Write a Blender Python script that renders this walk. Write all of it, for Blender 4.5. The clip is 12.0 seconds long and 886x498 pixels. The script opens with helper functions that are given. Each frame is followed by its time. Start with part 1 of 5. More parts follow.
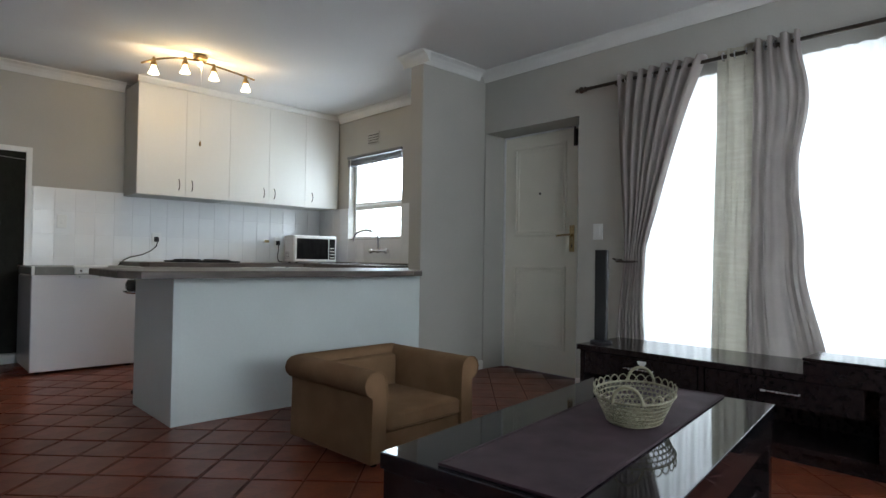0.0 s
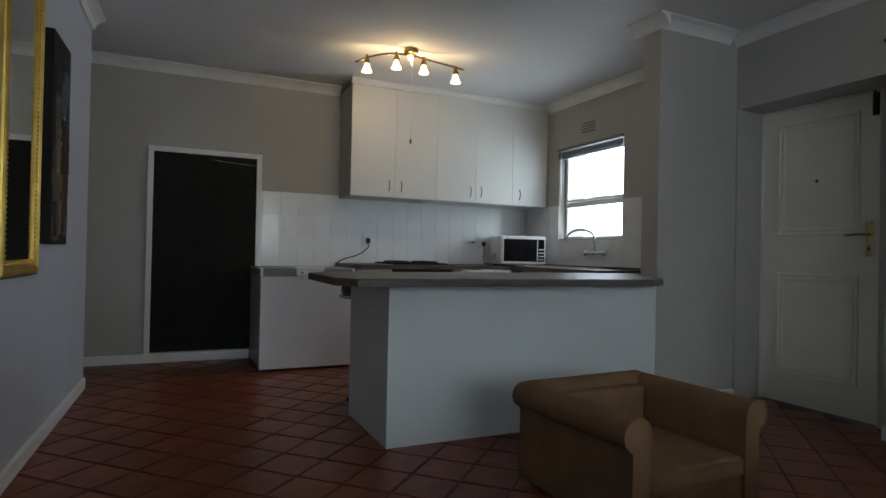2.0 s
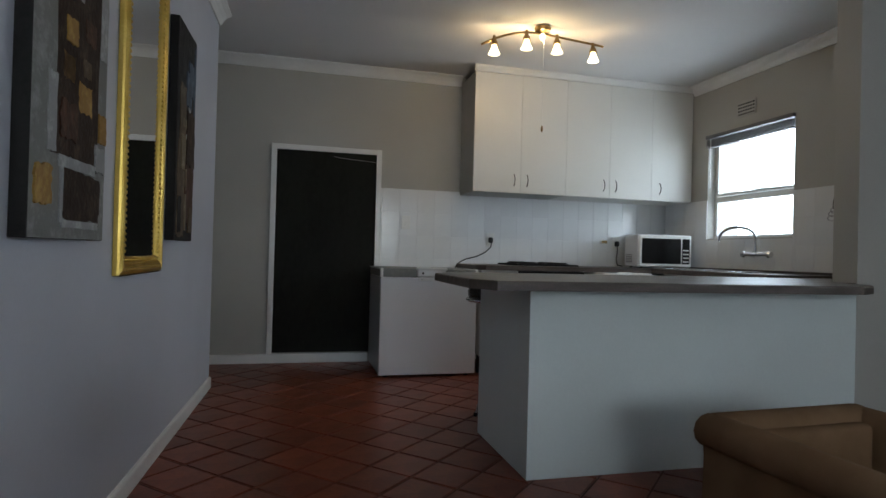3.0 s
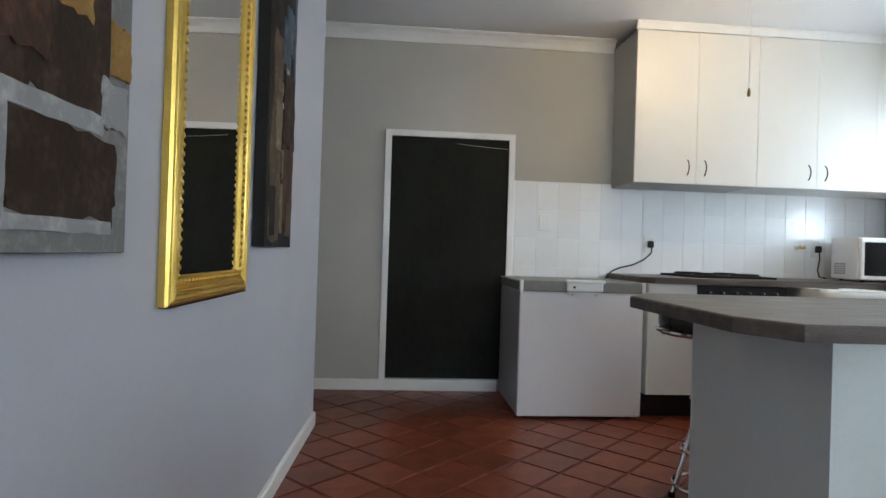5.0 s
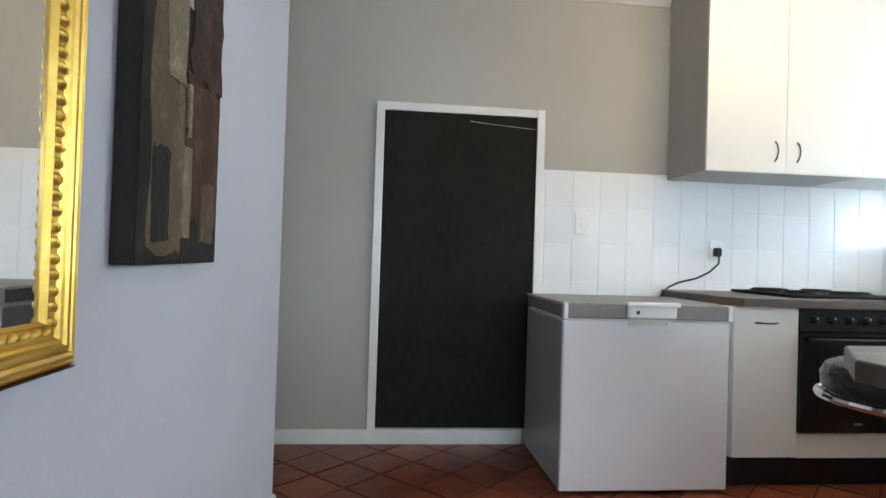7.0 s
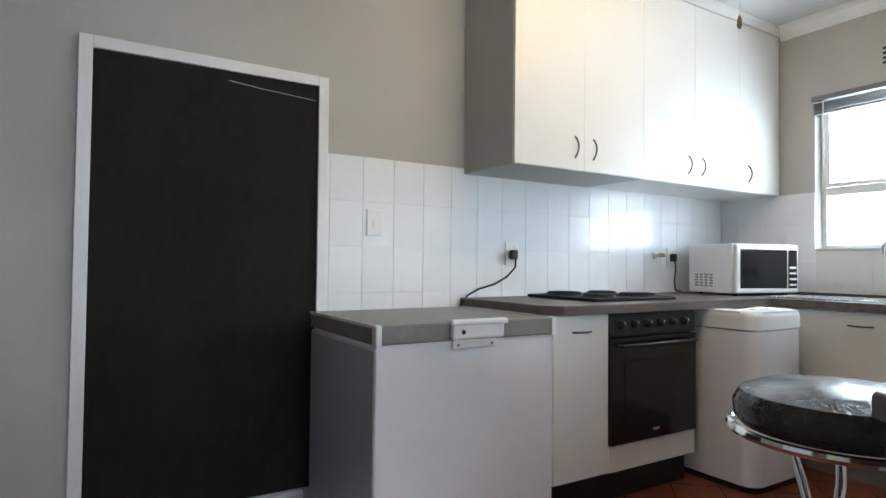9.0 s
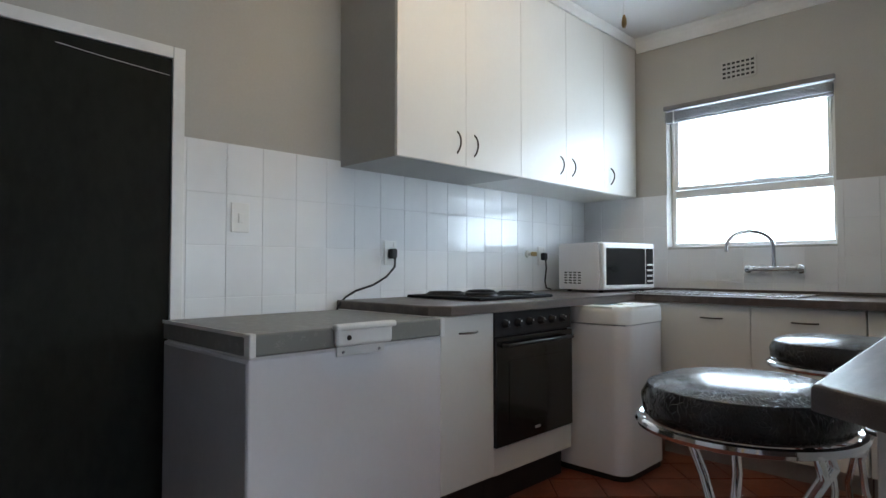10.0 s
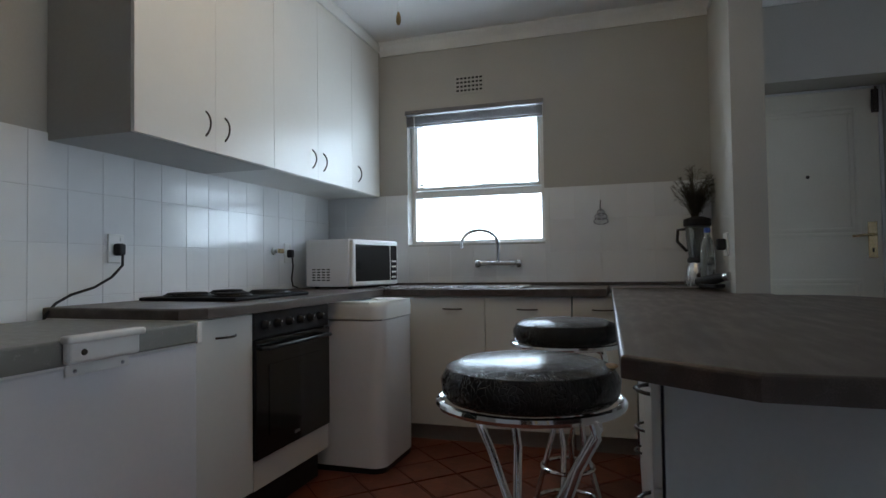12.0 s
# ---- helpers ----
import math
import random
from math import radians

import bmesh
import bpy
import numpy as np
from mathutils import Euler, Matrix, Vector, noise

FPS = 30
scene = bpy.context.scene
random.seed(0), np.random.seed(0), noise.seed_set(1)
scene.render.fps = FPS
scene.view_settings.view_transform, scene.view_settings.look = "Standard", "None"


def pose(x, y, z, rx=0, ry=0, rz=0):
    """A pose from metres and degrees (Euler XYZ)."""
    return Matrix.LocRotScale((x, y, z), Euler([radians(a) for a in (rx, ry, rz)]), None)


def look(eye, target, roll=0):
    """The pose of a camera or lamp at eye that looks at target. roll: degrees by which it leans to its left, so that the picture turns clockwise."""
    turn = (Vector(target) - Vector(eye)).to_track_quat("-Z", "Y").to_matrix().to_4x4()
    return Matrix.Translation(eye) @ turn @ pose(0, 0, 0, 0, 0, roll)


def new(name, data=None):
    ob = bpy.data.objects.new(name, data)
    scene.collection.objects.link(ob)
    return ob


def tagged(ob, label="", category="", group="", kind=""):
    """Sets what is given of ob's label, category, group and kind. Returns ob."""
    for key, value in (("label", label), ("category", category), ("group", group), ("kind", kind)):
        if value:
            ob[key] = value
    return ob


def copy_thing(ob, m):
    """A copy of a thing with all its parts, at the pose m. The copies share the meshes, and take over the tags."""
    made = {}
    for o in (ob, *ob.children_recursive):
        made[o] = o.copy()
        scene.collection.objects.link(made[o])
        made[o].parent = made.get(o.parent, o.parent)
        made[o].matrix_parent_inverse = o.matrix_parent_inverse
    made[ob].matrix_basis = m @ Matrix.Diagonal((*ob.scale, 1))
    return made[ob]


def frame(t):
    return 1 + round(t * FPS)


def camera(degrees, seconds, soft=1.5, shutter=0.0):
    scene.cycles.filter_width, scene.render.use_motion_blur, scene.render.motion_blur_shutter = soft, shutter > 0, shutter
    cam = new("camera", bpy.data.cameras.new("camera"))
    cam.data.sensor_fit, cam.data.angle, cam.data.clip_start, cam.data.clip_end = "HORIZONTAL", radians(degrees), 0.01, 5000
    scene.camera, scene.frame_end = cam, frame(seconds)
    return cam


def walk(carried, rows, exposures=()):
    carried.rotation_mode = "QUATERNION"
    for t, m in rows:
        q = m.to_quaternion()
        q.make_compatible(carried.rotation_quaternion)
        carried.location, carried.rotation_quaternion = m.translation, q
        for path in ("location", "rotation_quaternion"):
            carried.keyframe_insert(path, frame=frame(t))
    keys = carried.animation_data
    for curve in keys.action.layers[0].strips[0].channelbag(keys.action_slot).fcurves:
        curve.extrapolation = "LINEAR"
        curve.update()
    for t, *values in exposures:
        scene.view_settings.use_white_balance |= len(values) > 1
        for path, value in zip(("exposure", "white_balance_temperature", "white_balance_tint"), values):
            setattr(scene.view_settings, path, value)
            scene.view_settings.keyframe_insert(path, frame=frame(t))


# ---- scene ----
cam = camera(74.5, 12.0)
PATH = [
    (0, (0.103, 0.123, 0.969), (1.475, 1.577, 1.005), 0.9),
    (0.5, (0.068, 0.271, 0.993), (1.415, 1.749, 1.026), 1.0),
    (1, (0.072, 0.384, 1.011), (1.324, 1.944, 1.039), 1.1),
    (1.5, (0.15, 0.52, 1.014), (1.211, 2.215, 1.036), 1.2),
    (2, (0.242, 0.718, 1.009), (1.083, 2.532, 1.026), 1.2),
    (2.5, (0.24, 0.929, 0.979), (0.889, 2.821, 1.001), 1.4),
    (3, (0.248, 1.165, 0.985), (0.74, 3.104, 1.002), 1.5),
    (3.2, (0.271, 1.259, 0.99), (0.72, 3.208, 1.004), 1.6),
    (4.8, (0.138, 2.063, 1.016), (0.313, 4.055, 1.03), 1.8),
    (5, (0.14, 2.145, 1.017), (0.295, 4.139, 1.029), 1.8),
    (5.5, (0.14, 2.426, 1.028), (0.267, 4.422, 1.042), 1.8),
    (6, (0.12, 2.668, 1.032), (0.235, 4.665, 1.05), 1.8),
    (6.5, (0.101, 2.914, 1.048), (0.223, 4.91, 1.071), 1.8),
    (6.7, (0.11, 3.01, 1.045), (0.247, 5.005, 1.07), 1.8),
    (8.3, (0.018, 3.714, 1.086), (0.76, 5.57, 1.125), 1.2),
    (8.5, (0.039, 3.765, 1.087), (0.869, 5.584, 1.126), 0.9),
    (9, (0.072, 3.913, 1.071), (1.114, 5.619, 1.124), 0.6),
    (9.5, (0.094, 4.014, 1.066), (1.318, 5.595, 1.124), 0.2),
    (10, (0.1, 4.109, 1.056), (1.517, 5.518, 1.12), -0.0),
    (10.5, (0.11, 4.223, 1.068), (1.733, 5.389, 1.13), -0.2),
    (11, (0.084, 4.274, 1.06), (1.861, 5.19, 1.118), -0.6),
    (11.5, (0.067, 4.307, 1.042), (1.934, 5.022, 1.101), -0.7),
    (12, (0.07, 4.321, 1.038), (1.977, 4.923, 1.096), -0.8),
]
EXPO = [(0, 0.1, 6500, 10), (0.5, -0.1, 6500, 10), (1, -0.33, 6500, 10), (1.5, -0.6, 6450, 10), (2, -0.78, 6450, 10), (2.5, -0.7, 6400, 10), (3, -0.55, 6400, 10), (3.2, -0.45, 6400, 10), (4.8, 0.47, 6400, 10), (5.5, 0.75, 6400, 10), (6.5, 1.09, 6300, 10), (8.3, 1.12, 6300, 10), (9, 0.88, 6250, 10), (9.5, 0.65, 6150, 10), (10, 0.27, 6100, 10), (10.5, -0.05, 6000, 10), (11, -0.27, 6050, 10), (12, -0.47, 6050, 10)]
walk(cam, [(t, look(eye, target, roll)) for t, eye, target, roll in PATH], EXPO)

# ---- plan, in metres ----
XW, XE, YN, YS, ZC = -0.318, 3.945, 6.435, 3.67, 2.645   # west face, east face, north face, partition's south face, ceiling
YB = -2.2                                                  # south wall
STUB_X, STUB_N = 3.20, 3.82
TOP, BART = 0.902, 0.885                                                # worktops
LIVING_WIN = (-0.75, 2.22, 0.28, 2.20)
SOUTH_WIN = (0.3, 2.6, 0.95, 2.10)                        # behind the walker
KITCHEN_WIN = (4.835, 5.80, 1.19, 2.13)
DOOR = (2.68, 3.655, 0.0, 2.10)

# ---- world and large lights ----
world = bpy.data.worlds.new("sky")
scene.world = world
world.use_nodes = True
sky = world.node_tree.nodes.new("ShaderNodeTexSky")
sky.sky_type, sky.sun_disc = "NISHITA", False
sky.sun_elevation, sky.sun_rotation = radians(48), radians(200)
world.node_tree.nodes["Background"].inputs["Strength"].default_value = 0.12
world.node_tree.links.new(sky.outputs[0], world.node_tree.nodes["Background"].inputs[0])


def area_lamp(name, place, target, w, h, watts, colour):
    data = bpy.data.lights.new(name, "AREA")
    data.shape, data.size, data.size_y, data.energy, data.color = "RECTANGLE", w, h, watts, colour
    ob = new(name, data)
    ob.matrix_world = look(place, target)
    return ob


sun_data = bpy.data.lights.new("sun", "SUN")
sun_data.energy, sun_data.angle, sun_data.color = 2.5, radians(0.6), (1, 0.95, 0.86)
sun = new("sun", sun_data)
sun.matrix_world = look((-6, -10, 12), (0, 0, 0))
# daylight in the two window openings
ly0, ly1, lz0, lz1 = LIVING_WIN
area_lamp("window_daylight", (XE + 0.38, (ly0 + ly1) / 2, (lz0 + lz1) / 2), (0, (ly0 + ly1) / 2, (lz0 + lz1) / 2), ly1 - ly0 + 0.3, lz1 - lz0 + 0.2, 96, (0.80, 0.91, 1.0))
ky0, ky1, kz0, kz1 = KITCHEN_WIN
area_lamp("kitchen_window_daylight", (XE + 0.40, (ky0 + ky1) / 2, (kz0 + kz1) / 2 + 0.1), (0, (ky0 + ky1) / 2, (kz0 + kz1) / 2 + 0.1), ky1 - ky0 + 0.5, kz1 - kz0 + 0.6, 78, (0.76, 0.89, 1.0))

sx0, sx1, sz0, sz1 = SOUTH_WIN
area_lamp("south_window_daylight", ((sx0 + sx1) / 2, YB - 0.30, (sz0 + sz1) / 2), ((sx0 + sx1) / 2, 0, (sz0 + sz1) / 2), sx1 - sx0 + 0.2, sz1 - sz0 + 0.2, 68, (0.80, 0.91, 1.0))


# ---- materials ----
def material(name, a, b=None, rough=0.5, metal=0.0, big=3.0, fine=60.0, bump=0.0, spread=0.0, spec=0.5, transmission=0.0, stretch=(1, 1, 1), vary=0.35, coat=0.0):
    """Two tones mixed by coarse and fine noise; bump from the fine noise; spread varies brightness from piece to piece."""
    m = bpy.data.materials.new(name)
    m.use_nodes = True
    nt = m.node_tree
    N, L = nt.nodes, nt.links
    p = N["Principled BSDF"]
    b = b or tuple(v * 0.88 for v in a)
    co = N.new("ShaderNodeTexCoord")
    mp = N.new("ShaderNodeMapping")
    mp.inputs["Scale"].default_value = stretch
    L.new(co.outputs["Object"], mp.inputs[0])
    n1, n2 = N.new("ShaderNodeTexNoise"), N.new("ShaderNodeTexNoise")
    n1.inputs["Scale"].default_value, n1.inputs["Detail"].default_value = big, 5
    n2.inputs["Scale"].default_value, n2.inputs["Detail"].default_value = fine, 3
    L.new(mp.outputs[0], n1.inputs["Vector"]), L.new(mp.outputs[0], n2.inputs["Vector"])
    add = N.new("ShaderNodeMath")
    add.operation = "MULTIPLY_ADD"
    add.inputs[1].default_value = vary
    L.new(n2.outputs["Fac"], add.inputs[0]), L.new(n1.outputs["Fac"], add.inputs[2])
    ramp = N.new("ShaderNodeValToRGB")
    e = ramp.color_ramp.elements
    e[0].position, e[1].position = 0.42, 0.85
    e[0].color, e[1].color = (*a, 1), (*b, 1)
    L.new(add.outputs[0], ramp.inputs[0])
    out = ramp.outputs[0]
    if spread:
        info, hsv, rng = N.new("ShaderNodeObjectInfo"), N.new("ShaderNodeHueSaturation"), N.new("ShaderNodeMapRange")
        rng.inputs["To Min"].default_value, rng.inputs["To Max"].default_value = 1 - spread, 1 + spread
        L.new(info.outputs["Random"], rng.inputs[0]), L.new(rng.outputs[0], hsv.inputs["Value"]), L.new(out, hsv.inputs["Color"])
        out = hsv.outputs[0]
    L.new(out, p.inputs["Base Color"])
    rr = N.new("ShaderNodeMapRange")
    rr.inputs["To Min"].default_value, rr.inputs["To Max"].default_value = max(0.02, rough * 0.8), min(1, rough * 1.2)
    L.new(n1.outputs["Fac"], rr.inputs[0]), L.new(rr.outputs[0], p.inputs["Roughness"])
    p.inputs["Metallic"].default_value = metal
    p.inputs["Specular IOR Level"].default_value = spec
    p.inputs["Transmission Weight"].default_value = transmission
    p.inputs["Coat Weight"].default_value = coat
    if bump:
        bn = N.new("ShaderNodeBump")
        bn.inputs["Strength"].default_value, bn.inputs["Distance"].default_value = bump, 0.004
        L.new(n2.outputs["Fac"], bn.inputs["Height"]), L.new(bn.outputs[0], p.inputs["Normal"])
    return m


def crack(m):
    """Adds a net of long split lines to a surface's relief."""
    nt = m.node_tree
    N, L = nt.nodes, nt.links
    old = [n for n in N if n.type == "BUMP"][0]
    co, mp, vo, ramp, bn, wob, mix = N.new("ShaderNodeTexCoord"), N.new("ShaderNodeMapping"), N.new("ShaderNodeTexVoronoi"), N.new("ShaderNodeMapRange"), N.new("ShaderNodeBump"), N.new("ShaderNodeTexNoise"), N.new("ShaderNodeVectorMath")
    mp.inputs["Scale"].default_value = (9, 26, 9)
    wob.inputs["Scale"].default_value, wob.inputs["Detail"].default_value = 14, 4
    mix.operation = "MULTIPLY_ADD"
    mix.inputs[1].default_value = (0.10, 0.06, 0.0)
    vo.feature = "DISTANCE_TO_EDGE"
    ramp.inputs["From Max"].default_value = 0.07
    bn.inputs["Strength"].default_value, bn.inputs["Distance"].default_value = 0.6, 0.0025
    L.new(co.outputs["Object"], wob.inputs["Vector"]), L.new(wob.outputs["Color"], mix.inputs[0]), L.new(co.outputs["Object"], mix.inputs[2])
    L.new(mix.outputs[0], mp.inputs[0]), L.new(mp.outputs[0], vo.inputs["Vector"]), L.new(vo.outputs["Distance"], ramp.inputs[0])
    L.new(ramp.outputs[0], bn.inputs["Height"]), L.new(old.outputs[0], bn.inputs["Normal"]), L.new(bn.outputs[0], N["Principled BSDF"].inputs["Normal"])


def glowing(name, colour, strength):
    m = bpy.data.materials.new(name)
    m.use_nodes = True
    p = m.node_tree.nodes["Principled BSDF"]
    p.inputs["Base Color"].default_value = (*colour, 1)
    p.inputs["Emission Color"].default_value = (*colour, 1)
    p.inputs["Emission Strength"].default_value = strength
    return m


def cloth(name, a, b, through_part, fine=400, stretch=(1, 1, 1), weave=0.5):
    """Woven cloth: diffuse with some light let through."""
    m = material(name, a, b, 0.9, big=6, fine=fine, bump=weave, spec=0.1, stretch=stretch, vary=0.5)
    nt = m.node_tree
    p, out = nt.nodes["Principled BSDF"], nt.nodes["Material Output"]
    tr, mix = nt.nodes.new("ShaderNodeBsdfTranslucent"), nt.nodes.new("ShaderNodeMixShader")
    tr.inputs[0].default_value = (*a, 1)
    mix.inputs[0].default_value = through_part
    nt.links.new(p.outputs[0], mix.inputs[1]), nt.links.new(tr.outputs[0], mix.inputs[2]), nt.links.new(mix.outputs[0], out.inputs[0])
    return m


M_WALL = material("grey_wall_paint", (0.47, 0.46, 0.42), (0.42, 0.41, 0.375), 0.6, big=1.2, fine=90, bump=0.12)
# pale grey with the bluish cast of bounced window light mixed into the colour
M_WALL_WEST = material("daylight_tinted_wall_paint", (0.50, 0.51, 0.56), (0.455, 0.465, 0.515), 0.55, big=1.2, fine=90, bump=0.12)
M_BAR = material("white_bar_paint", (0.69, 0.75, 0.735), (0.62, 0.675, 0.66), 0.55, big=1.5, fine=70, bump=0.15)
M_CEIL = material("ceiling_paint", (0.78, 0.77, 0.76), (0.72, 0.715, 0.71), 0.7, big=1, fine=80, bump=0.08)
M_TRIM = material("white_trim_paint", (0.80, 0.80, 0.78), (0.72, 0.72, 0.70), 0.35, big=4, fine=60, bump=0.05)
M_DOOR = material("cream_door_paint", (0.82, 0.79, 0.68), (0.75, 0.72, 0.61), 0.38, big=2.5, fine=70, bump=0.08)
M_TERRA = material("terracotta_tile", (0.275, 0.068, 0.030), (0.155, 0.039, 0.020), 0.36, big=7, fine=45, bump=0.18, spread=0.22, vary=0.5)
M_GROUT = material("dark_grout", (0.125, 0.052, 0.034), (0.08, 0.037, 0.026), 0.85, big=5, fine=120, bump=0.3)
M_TILE = material("white_glazed_tile", (0.80, 0.81, 0.81), (0.76, 0.77, 0.775), 0.12, big=3, fine=12, bump=0.02, spread=0.025)
M_WGROUT = material("pale_grout", (0.82, 0.82, 0.815), (0.76, 0.76, 0.755), 0.85, fine=150, bump=0.2)
M_LAMINATE = material("white_laminate", (0.70, 0.69, 0.65), (0.665, 0.655, 0.615), 0.30, big=1.5, fine=40, bump=0.02)
M_COUNTER = material("grey_brown_worktop_laminate", (0.15, 0.115, 0.097), (0.075, 0.057, 0.048), 0.40, big=5, fine=90, bump=0.05, stretch=(1, 5, 5), vary=0.6)
M_COUNTER_EDGE = material("dark_worktop_edge", (0.12, 0.10, 0.09), (0.07, 0.058, 0.052), 0.4, big=6, fine=80, bump=0.08)
M_ENAMEL = material("white_enamel", (0.80, 0.80, 0.81), (0.75, 0.75, 0.77), 0.25, big=1.5, fine=50, bump=0.015)
# white enamel at half brightness, with the shade put into the colour
M_ENAMEL_SHADE = material("shaded_enamel", (0.40, 0.40, 0.41), (0.34, 0.34, 0.355), 0.32, big=2, fine=50, bump=0.03)
M_LID = material("speckled_grey_lid", (0.42, 0.41, 0.38), (0.20, 0.20, 0.185), 0.45, big=40, fine=260, bump=0.15, vary=0.9)
M_BLACK = material("chalkboard_black", (0.009, 0.009, 0.008), (0.019, 0.020, 0.017), 0.78, big=2.6, fine=35, bump=0.04, vary=0.5, spec=0.12, stretch=(1, 1, 0.5))
M_OVEN = material("black_oven_glass", (0.010, 0.010, 0.011), (0.014, 0.014, 0.015), 0.10, big=2, fine=30)
M_HOB = material("black_hob_enamel", (0.010, 0.010, 0.011), (0.018, 0.018, 0.020), 0.6, big=6, fine=80, spec=0.06, bump=0.03)
M_BLKPLASTIC = material("black_plastic", (0.013, 0.013, 0.014), (0.021, 0.021, 0.023), 0.42, big=8, fine=90, bump=0.05, spec=0.28)
M_WHTPLASTIC = material("white_plastic", (0.78, 0.78, 0.76), (0.72, 0.72, 0.69), 0.35, big=4, fine=60, bump=0.02)
M_CHROME = material("chrome", (0.78, 0.79, 0.80), (0.70, 0.71, 0.72), 0.10, 1.0, big=6, fine=60)
M_STEEL = material("brushed_steel", (0.62, 0.62, 0.63), (0.50, 0.50, 0.51), 0.27, 1.0, big=6, fine=150, stretch=(1, 12, 1), bump=0.05)
M_DARKSTEEL = material("dark_bronze", (0.10, 0.085, 0.07), (0.06, 0.05, 0.042), 0.35, 0.9, big=9, fine=70)
M_BRASS = material("polished_brass", (0.72, 0.58, 0.32), (0.55, 0.42, 0.22), 0.22, 1.0, big=9, fine=70)
M_BRONZE = material("antique_brass", (0.36, 0.25, 0.12), (0.22, 0.15, 0.07), 0.30, 1.0, big=9, fine=70)
M_GOLD = material("gilded_frame", (0.86, 0.62, 0.17), (0.66, 0.43, 0.09), 0.30, 0.85, big=9, fine=110, bump=0.10)
M_GOLDDARK = material("worn_gilding", (0.50, 0.34, 0.12), (0.22, 0.13, 0.05), 0.35, 0.7, big=25, fine=120, bump=0.3)
M_MAHOGANY = material("red_brown_frame_edge", (0.11, 0.036, 0.016), (0.07, 0.022, 0.011), 0.25, big=9, fine=80, stretch=(1, 1, 6))
M_MIRROR = material("mirror_silver", (0.88, 0.89, 0.89), (0.87, 0.88, 0.88), 0.01, 1.0)
M_VINYL = material("cracked_black_vinyl", (0.012, 0.012, 0.013), (0.022, 0.021, 0.021), 0.17, big=14, fine=40, bump=0.12, vary=0.8)
crack(M_VINYL)
M_FOAM = material("tan_seat_backing", (0.42, 0.28, 0.15), (0.26, 0.16, 0.08), 0.9, big=40, fine=200, bump=0.5)
M_FABRIC = cloth("tan_upholstery", (0.25, 0.15, 0.083), (0.19, 0.112, 0.060), 0.02, fine=420, weave=0.5)
M_DARKWOOD = material("near_black_lacquered_wood", (0.012, 0.009, 0.010), (0.022, 0.016, 0.016), 0.16, big=4, fine=60, stretch=(1, 8, 8), bump=0.03)
M_DARKGLOSS = material("black_gloss_table_top", (0.008, 0.008, 0.010), (0.012, 0.011, 0.014), 0.05, big=3, fine=40)
M_RUNNER = material("plum_satin_runner", (0.040, 0.015, 0.022), (0.026, 0.010, 0.015), 0.75, big=8, fine=300, bump=0.25)
M_WIRE = material("painted_wicker", (0.30, 0.28, 0.19), (0.17, 0.155, 0.10), 0.55, big=30, fine=180, bump=0.3)
M_CURTAIN = cloth("taupe_curtain_cloth", (0.40, 0.36, 0.335), (0.31, 0.275, 0.26), 0.22, fine=300, weave=0.4)
M_LINEN = cloth("beige_linen_curtain", (0.46, 0.43, 0.36), (0.34, 0.315, 0.26), 0.40, fine=220, stretch=(1, 1, 6), weave=0.5)
M_SHEER = cloth("white_sheer_voile", (0.86, 0.86, 0.86), (0.82, 0.82, 0.83), 0.75, fine=500, weave=0.1)
M_GLASS = material("window_glass", (0.95, 0.97, 0.97), (0.95, 0.97, 0.97), 0.02, transmission=1.0)
M_LEAF = material("dark_dried_grass", (0.035, 0.032, 0.022), (0.07, 0.06, 0.04), 0.7, big=20, fine=90)
M_BOTTLE = material("clear_bottle_plastic", (0.80, 0.88, 0.92), (0.78, 0.86, 0.90), 0.08, transmission=0.9)
M_BLUE = material("blue_cap_plastic", (0.05, 0.12, 0.50), (0.04, 0.09, 0.40), 0.35)
M_LIDGLASS = material("tinted_lid_window", (0.16, 0.24, 0.27), (0.12, 0.19, 0.22), 0.08)
M_SLAT = material("grey_blind_slat", (0.22, 0.22, 0.23), (0.16, 0.16, 0.17), 0.45, big=5, fine=60)
M_BULB = glowing("lit_bulb_glass", (1.0, 0.80, 0.45), 9.0)
M_GROUND = material("outside_paving", (0.36, 0.34, 0.31), (0.28, 0.26, 0.24), 0.85, big=2, fine=50, bump=0.3)


# ---- builders ----
def part(name, bm, mat, parent=None, label="", smooth=False):
    me = bpy.data.meshes.new(name)
    bm.normal_update()
    bm.to_mesh(me)
    bm.free()
    me.materials.append(mat)
    if smooth:
        for f in me.polygons:
            f.use_smooth = True
        me.set_sharp_from_angle(angle=radians(40))
    ob = new(name, me)
    if parent:
        ob.parent = parent
    if label:
        tagged(ob, label)
    return ob


def shared(name, me, parent, place, turn=0.0):
    ob = new(name, me)
    ob.parent = parent
    ob.matrix_basis = pose(*place, 0, 0, turn)
    return ob


def thing(name, x, y, z, label, category, group="", turn=0.0):
    ob = new(name)
    ob.empty_display_size = 0.1
    ob.matrix_world = pose(x, y, z, 0, 0, turn)
    return tagged(ob, label, category, group)


def box(bm, x0, x1, y0, y1, z0, z1, bevel=0.0, seg=2):
    t = bmesh.ops.create_cube(bm, size=1.0, matrix=Matrix.Translation(((x0 + x1) / 2, (y0 + y1) / 2, (z0 + z1) / 2)) @ Matrix.Diagonal((abs(x1 - x0), abs(y1 - y0), abs(z1 - z0), 1)))
    if bevel:
        edges = list({e for v in t["verts"] for e in v.link_edges})
        bmesh.ops.bevel(bm, geom=edges, offset=bevel, segments=seg, affect="EDGES", profile=0.5)
    return bm


def B(*dims, bevel=0.0, seg=2):
    return box(bmesh.new(), *dims, bevel=bevel, seg=seg)


